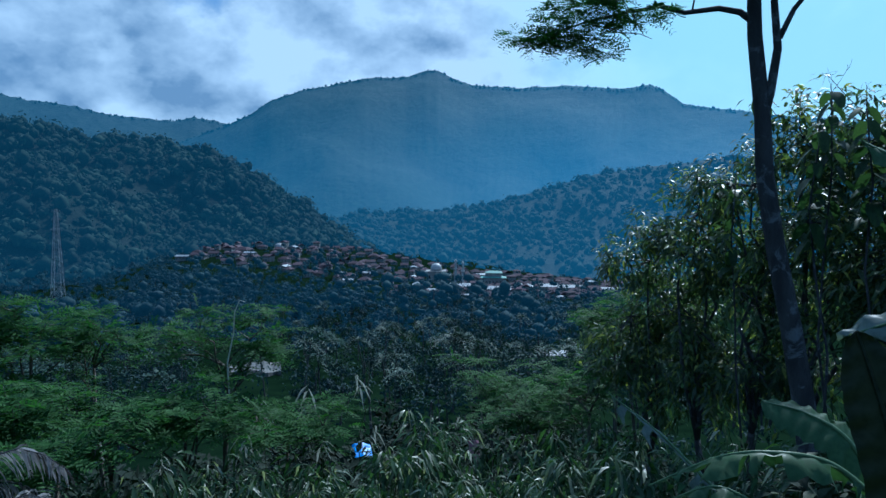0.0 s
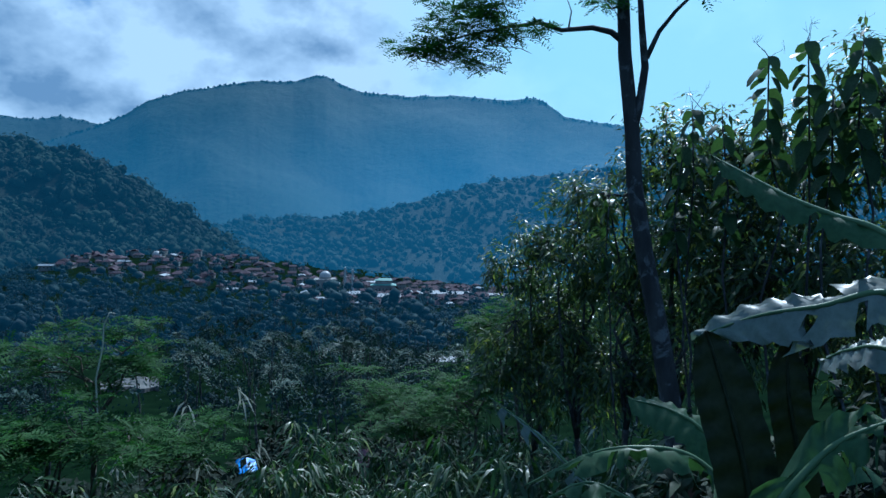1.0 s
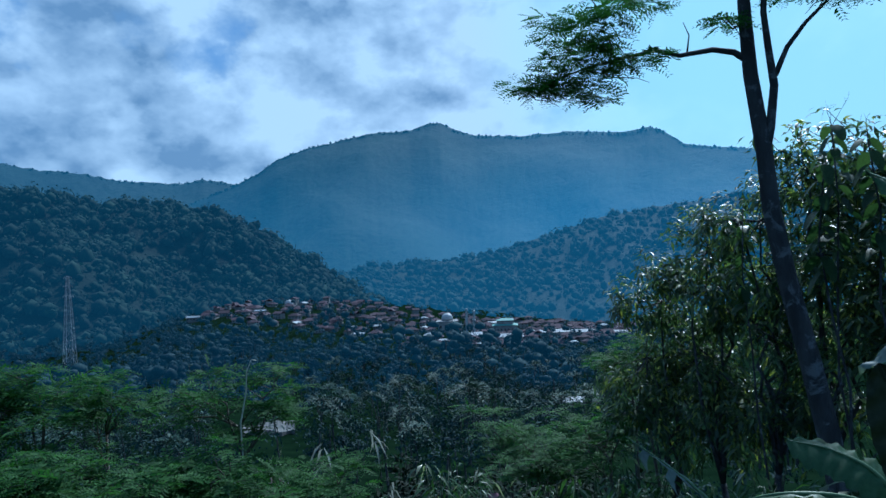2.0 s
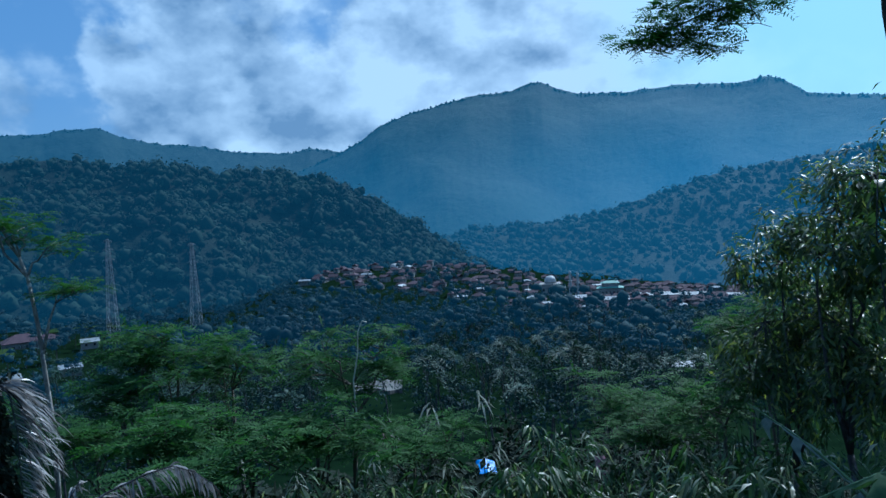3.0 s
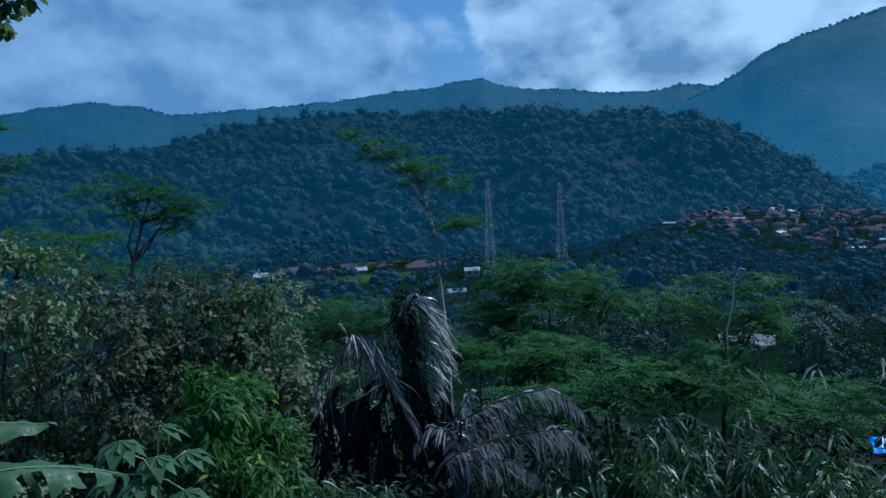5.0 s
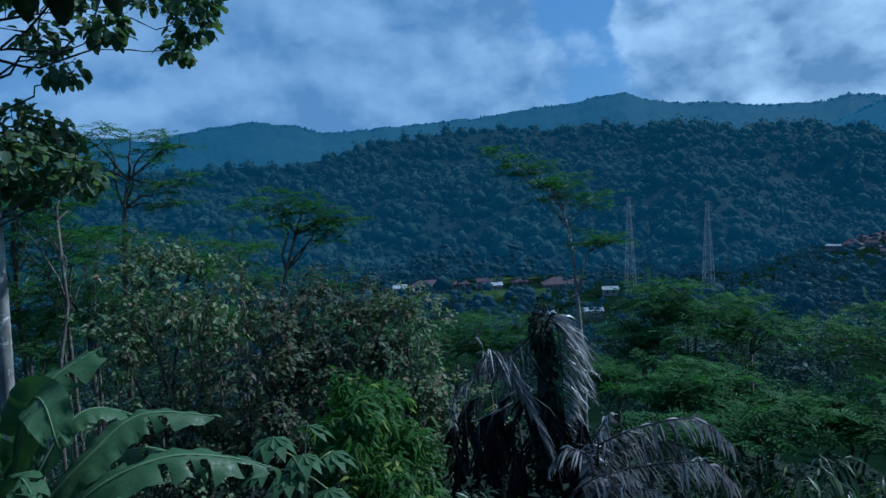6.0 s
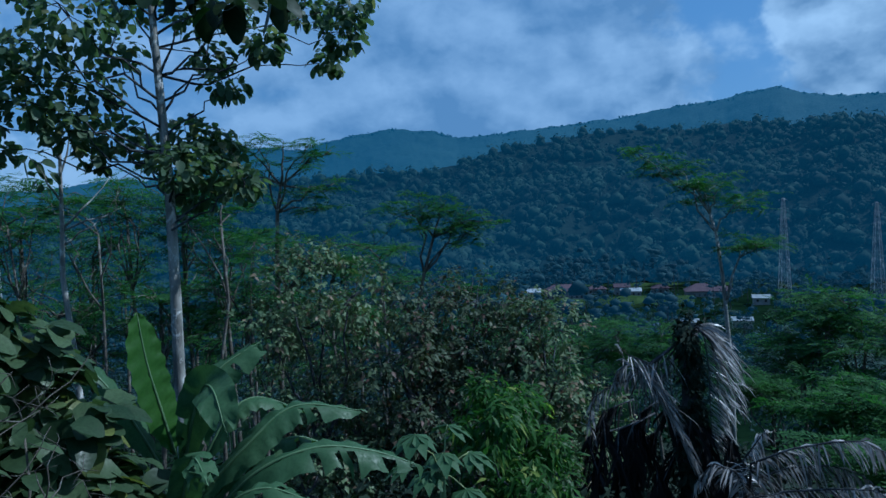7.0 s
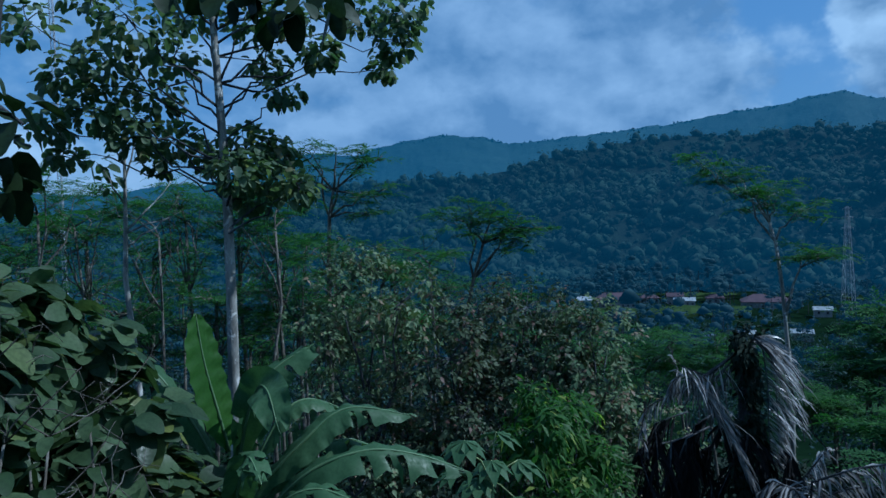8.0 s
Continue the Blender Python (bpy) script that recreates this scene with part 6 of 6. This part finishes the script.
def minaret(base, h, label):
    ob = thing("minaret", base, label, "minaret", "minarets by the mosque")
    v, f = tube([([(0, 0, -3), (0, 0, h * 0.55)], (1.35, 1.15))], 8)
    put_part("shaft", mesh_of("shaft", v, f, M_DOME), ob)
    v, f = tube([([(0, 0, h * 0.55), (0, 0, h * 0.57)], (1.9, 1.9))], 8)
    put_part("balcony", mesh_of("balcony", v, f, M_DOME), ob)
    v, f = tube([([(0, 0, h * 0.57), (0, 0, h * 0.84)], (0.95, 0.85))], 8)
    put_part("upper_shaft", mesh_of("upper_shaft", v, f, M_DOME), ob)
    v, f = tube([([(0, 0, h * 0.84), (0, 0, h * 0.855)], (1.4, 1.4))], 8)
    put_part("balcony", mesh_of("balcony", v, f, M_DOME), ob)
    put_part("dome", dome_mesh("dome", 1.05, h * 0.855, M_DOME, 1.5), ob)
    return ob


dm = 600
zd = at(3.16, -4.45, dm).z
gb = on_ground(3.16, dm)
mosque(Vector((gb.x, gb.y, zd - 5.2 * 1.05 - 10.4)), 17, 8.4, 5.0, "village mosque with a large pale dome")
for az, el in ((4.8, -3.95), (5.42, -4.15)):
    g = on_ground(az, dm - 12)
    minaret(Vector((g.x, g.y, g.z)), at(az, el, dm - 12).z - g.z, "slender pale minaret with two balconies")
g = on_ground(-9.9, 770)
mosque(Vector((g.x, g.y, at(-9.9, -2.75, 770).z - 14.2)), 14, 7.2, 4.6, "small mosque with a low pale dome")
# green-roofed hall in tiers
g = on_ground(8.0, 590)
hall = house(g, radians(90 - 8), 12, 21, 8.0, 2.0, True, M_GREENROOF, "tiered hall with pale green sheet roofs", "hall", 2, "")
put_part("upper_wall", from_bm("upper_wall", lambda bm: boxed(bm, -3.5, -7, 9.0, 3.5, 7, 12.0), M_PLASTER), hall)
put_part("upper_roof", roof_mesh(7, 14, 12.0, 1.8, 0.8, True, M_GREENROOF), hall)
for az, d, w, l, mat, label in ((10.9, 585, 9, 9, M_SHEET, "house with a bright white pyramid roof"), (12.9, 590, 9, 18, M_SHEET, "long building with a bright sheet roof"), (14.6, 600, 8, 16, M_SHEET, "long building with a bright sheet roof"), (8.5, 520, 8, 17, M_SHEET, "long shed with a pale sheet roof"), (5.2, 530, 8, 15, M_SHEET, "long shed with a pale sheet roof"), (1.9, 530, 10, 13, M_SHEET, "house with a pale hipped roof"), (17.5, 600, 8, 14, M_SHEET, "long building with a bright sheet roof")):
    house(on_ground(az, d), radians(90 - az), w, l, 4.0, 2.2, w > 8.5, mat, label, group="pale roofs in the village")
# the white shed roof among the trees, half way down
g = on_ground(13.0, 205)
house(Vector((g.x, g.y, at(13.0, -11.0, 205).z - 7.0)), radians(90 - 13), 5.5, 7.5, 4.0, 1.0, False, M_SHEET, "shed with a bright white sheet roof among trees", "shed", 1, "")
# farm buildings by the rice fields
for az, d, w, l, h, rise, hip, mat, label in ((-48.7, 440, 12, 24, 5.0, 4.2, True, M_TILE, "long hall with a dull red tile roof"), (-43.3, 450, 8, 12, 3.4, 1.8, False, M_SHEET, "small house with a bright white roof"), (-44.0, 475, 8, 10, 5.8, 2.2, False, M_TILE, "two-storey house with a red roof"), (-37.9, 455, 14, 19, 4.0, 4.2, True, M_TILE, "large house with a broad red tile roof"), (-36.4, 438, 9, 14, 3.2, 2.4, True, M_TILE, "house with a faded red tile roof"), (-33.6, 400, 6, 8, 3.0, 1.6, False, M_SHEET, "house with a pale sheet roof"), (-39.0, 330, 6, 9, 3.2, 1.4, False, M_SHEET, "small shed with a white roof"), (-42.0, 318, 6, 9, 3.0, 1.4, False, M_SHEET, "small shed with a white roof"), (-35.0, 330, 6, 8, 3.4, 1.4, False, M_SHEET, "small pale house among trees"), (-46.0, 480, 8, 12, 3.4, 2.4, True, M_TILE, "house with a red tile roof"), (-51.5, 460, 8, 14, 3.4, 2.2, False, M_SHEET, "long low pale building"), (-41.0, 485, 8, 11, 3.4, 2.6, True, M_TILE, "house with a red tile roof")):
    house(on_ground(az, d), radians(90 - az) + 0.1, w, l, h, rise, hip, mat, label, group="farm buildings")


def patch(name, label, azs, ds, mat, lift=0.6, category="field"):
    """A low terrace of ground with an edge of its own."""
    v, f = [], []
    n = 12
    for j, d in enumerate(ds):
        for i in range(n + 1):
            az = azs[0] + (azs[1] - azs[0]) * i / n
            p = on_ground(az, d + 6 * math.sin(i * 1.3 + j) * (d / 500))
            v.append((p.x, p.y, p.z + lift))
    m = len(ds)
    w = n + 1
    for j in range(m - 1):
        for i in range(n):
            f.append((j * w + i, (j + 1) * w + i, (j + 1) * w + i + 1, j * w + i + 1))
    o = len(v)
    v += [(a, b, c - 4) for a, b, c in v]
    rim = [i for i in range(w)] + [j * w + n for j in range(1, m)] + [(m - 1) * w + i for i in reversed(range(n))] + [j * w for j in reversed(range(1, m - 1))]
    for a, b in zip(rim, rim[1:] + rim[:1]):
        f.append((a, b, b + o, a + o))
    tagged(new(name, mesh_of(name, v, f, mat)), label, category, kind="structure")


patch("rice_field", "flat bright green rice field", (-46, -38.4), (384, 402, 420, 438), M_FIELD, 1.0)
patch("rice_field", "flat green rice field", (-55, -47), (380, 400, 425), M_FIELD, 0.8)
for k, (d, lift) in enumerate(((494, 1.0), (512, 1.8))):
    patch("field_terrace", "narrow field terrace at the foot of the hill", (-56 + 9 * k, -38 + 7 * k), (d, d + 8, d + 13), M_FIELD, lift)
patch("bare_clearing", "pale bare earth clearing among the trees", (-13.9, -9.8), (168, 180, 192), M_DIRT, 0.9, "clearing")


def pylon(base, h, half, label):
    """A lattice transmission tower: four legs, braces, cross arms."""
    ob = thing("pylon", base, label, "transmission tower", "pylons")
    levels = 13
    rings = []
    for i in range(levels + 1):
        t = i / levels
        w = half * (1 - t) ** 1.1 + 0.5
        rings.append((w, h * (1 - (1 - t) ** 1.25)))
    corner = ((1, 1), (-1, 1), (-1, -1), (1, -1))
    for c in corner:
        v, f = tube([([(c[0] * w, c[1] * w, z) for w, z in rings], [0.12] * (levels + 1))], 4)
        put_part("leg", mesh_of("leg", v, f, M_STEEL), ob)
    paths = []
    for i in range(levels):
        for k in range(4):
            a, b = corner[k], corner[(k + 1) % 4]
            (w0, z0), (w1, z1) = rings[i], rings[i + 1]
            paths.append(([(a[0] * w0, a[1] * w0, z0), (b[0] * w1, b[1] * w1, z1)], (0.055, 0.055)))
            paths.append(([(b[0] * w0, b[1] * w0, z0), (a[0] * w1, a[1] * w1, z1)], (0.055, 0.055)))
            paths.append(([(a[0] * w1, a[1] * w1, z1), (b[0] * w1, b[1] * w1, z1)], (0.055, 0.055)))
    v, f = tube(paths, 4)
    put_part("bracing", mesh_of("bracing", v, f, M_STEEL), ob)
    for z, r in ((0.80, 3.0), (0.90, 2.6), (0.985, 2.2)):
        paths = []
        for s in (1, -1):
            paths.append(([(0, 0, h * z + 0.5), (s * r, 0, h * z)], (0.10, 0.07)))
            paths.append(([(0, 0, h * z - 0.8), (s * r, 0, h * z)], (0.10, 0.07)))
            paths.append(([(s * r, 0, h * z), (s * r, 0, h * z - 1.1)], (0.09, 0.09)))
        v, f = tube(paths, 4)
        put_part("cross_arm", mesh_of("cross_arm", v, f, M_STEEL), ob)
    return ob


for az, el, d, half in ((-31.95, 0.55, 420, 2.3), (-25.99, -0.05, 455, 2.8)):
    g = on_ground(az, d)
    p = pylon(g, at(az, el, d).z - g.z, half, "tall grey lattice transmission tower in the valley")
    p.rotation_euler = (0, 0, radians(20 - az))

# slim guyed mast at the wood's edge
dM = 55.0
g = on_ground(-91.85, dM)
mast = thing("radio_mast", g, "slim grey lattice radio mast above the trees", "mast")
hM = at(-91.85, 24, dM).z - g.z
tri = [(0.16 * math.cos(a), 0.16 * math.sin(a)) for a in (0.3, 2.394, 4.489)]
for x, y in tri:
    v, f = tube([([(x, y, 0), (x, y, hM)], (0.03, 0.03))], 5)
    put_part("leg", mesh_of("leg", v, f, M_STEEL), mast)
paths = []
for i in range(int(hM / 0.5)):
    for k in range(3):
        a, b = tri[k], tri[(k + 1) % 3]
        paths.append(([(a[0], a[1], i * 0.5), (b[0], b[1], i * 0.5 + 0.5)], (0.014, 0.014)))
v, f = tube(paths, 4)
put_part("bracing", mesh_of("bracing", v, f, M_STEEL), mast)

# a hut roof with a blue tarpaulin, and a mauve sheet, below the bamboo
def crumpled(name, w, l, mat, sag):
    v, f = [], []
    n = 14
    for j in range(n + 1):
        for i in range(n + 1):
            x, y = (i / n - 0.5) * w, (j / n - 0.5) * l
            z = sag * (noise.noise(Vector((x * 1.4, y * 1.4, w))) + 0.5 * noise.noise(Vector((x * 4, y * 4, l)))) - 0.25 * abs(x)
            v.append((x, y, z))
    o = len(v)
    v += [(x, y, z - 0.02) for x, y, z in v]
    for j in range(n):
        for i in range(n):
            a = j * (n + 1) + i
            f.append((a, a + 1, a + n + 2, a + n + 1))
            f.append((a + o, a + n + 1 + o, a + n + 2 + o, a + 1 + o))
    return mesh_of(name, v, f, mat, True)


def hut(az, el, d, w, l, mat, label, turn, tilt):
    c = at(az, el, d)
    g = on_ground(az, d)
    ob = thing("hut", (c.x, c.y, c.z), label, "hut")
    ob.rotation_euler = (0, 0, turn)
    r = put_part("cover", crumpled("cover", w, l, mat, 0.16), ob)
    r.rotation_euler = (tilt, 0, 0)
    for sx in (1, -1):
        for sy in (1, -1):
            top = sy * l * 0.42 * math.tan(tilt) - 0.12 - 0.12 * w
            v, f = tube([([(sx * w * 0.42, sy * l * 0.42, min(g.z - c.z, -1.5) - 0.5), (sx * w * 0.42, sy * l * 0.42, top)], (0.05, 0.04))], 6)
            put_part("post", mesh_of("post", v, f, M_BARK), ob)
    return ob


hut(-2.95, -19.6, 36, 1.0, 1.1, M_TARP, "small hut under a crumpled bright blue tarpaulin", 0.2, 0.35)
hut(6.6, -19.8, 38, 0.6, 1.2, M_MAUVE, "small shelter under a faded mauve sheet", 0.1, 0.9)
hut(-1.0, -20.2, 41, 1.0, 1.2, M_BARK, "small shelter with a weathered brown roof", -0.3, 0.5)
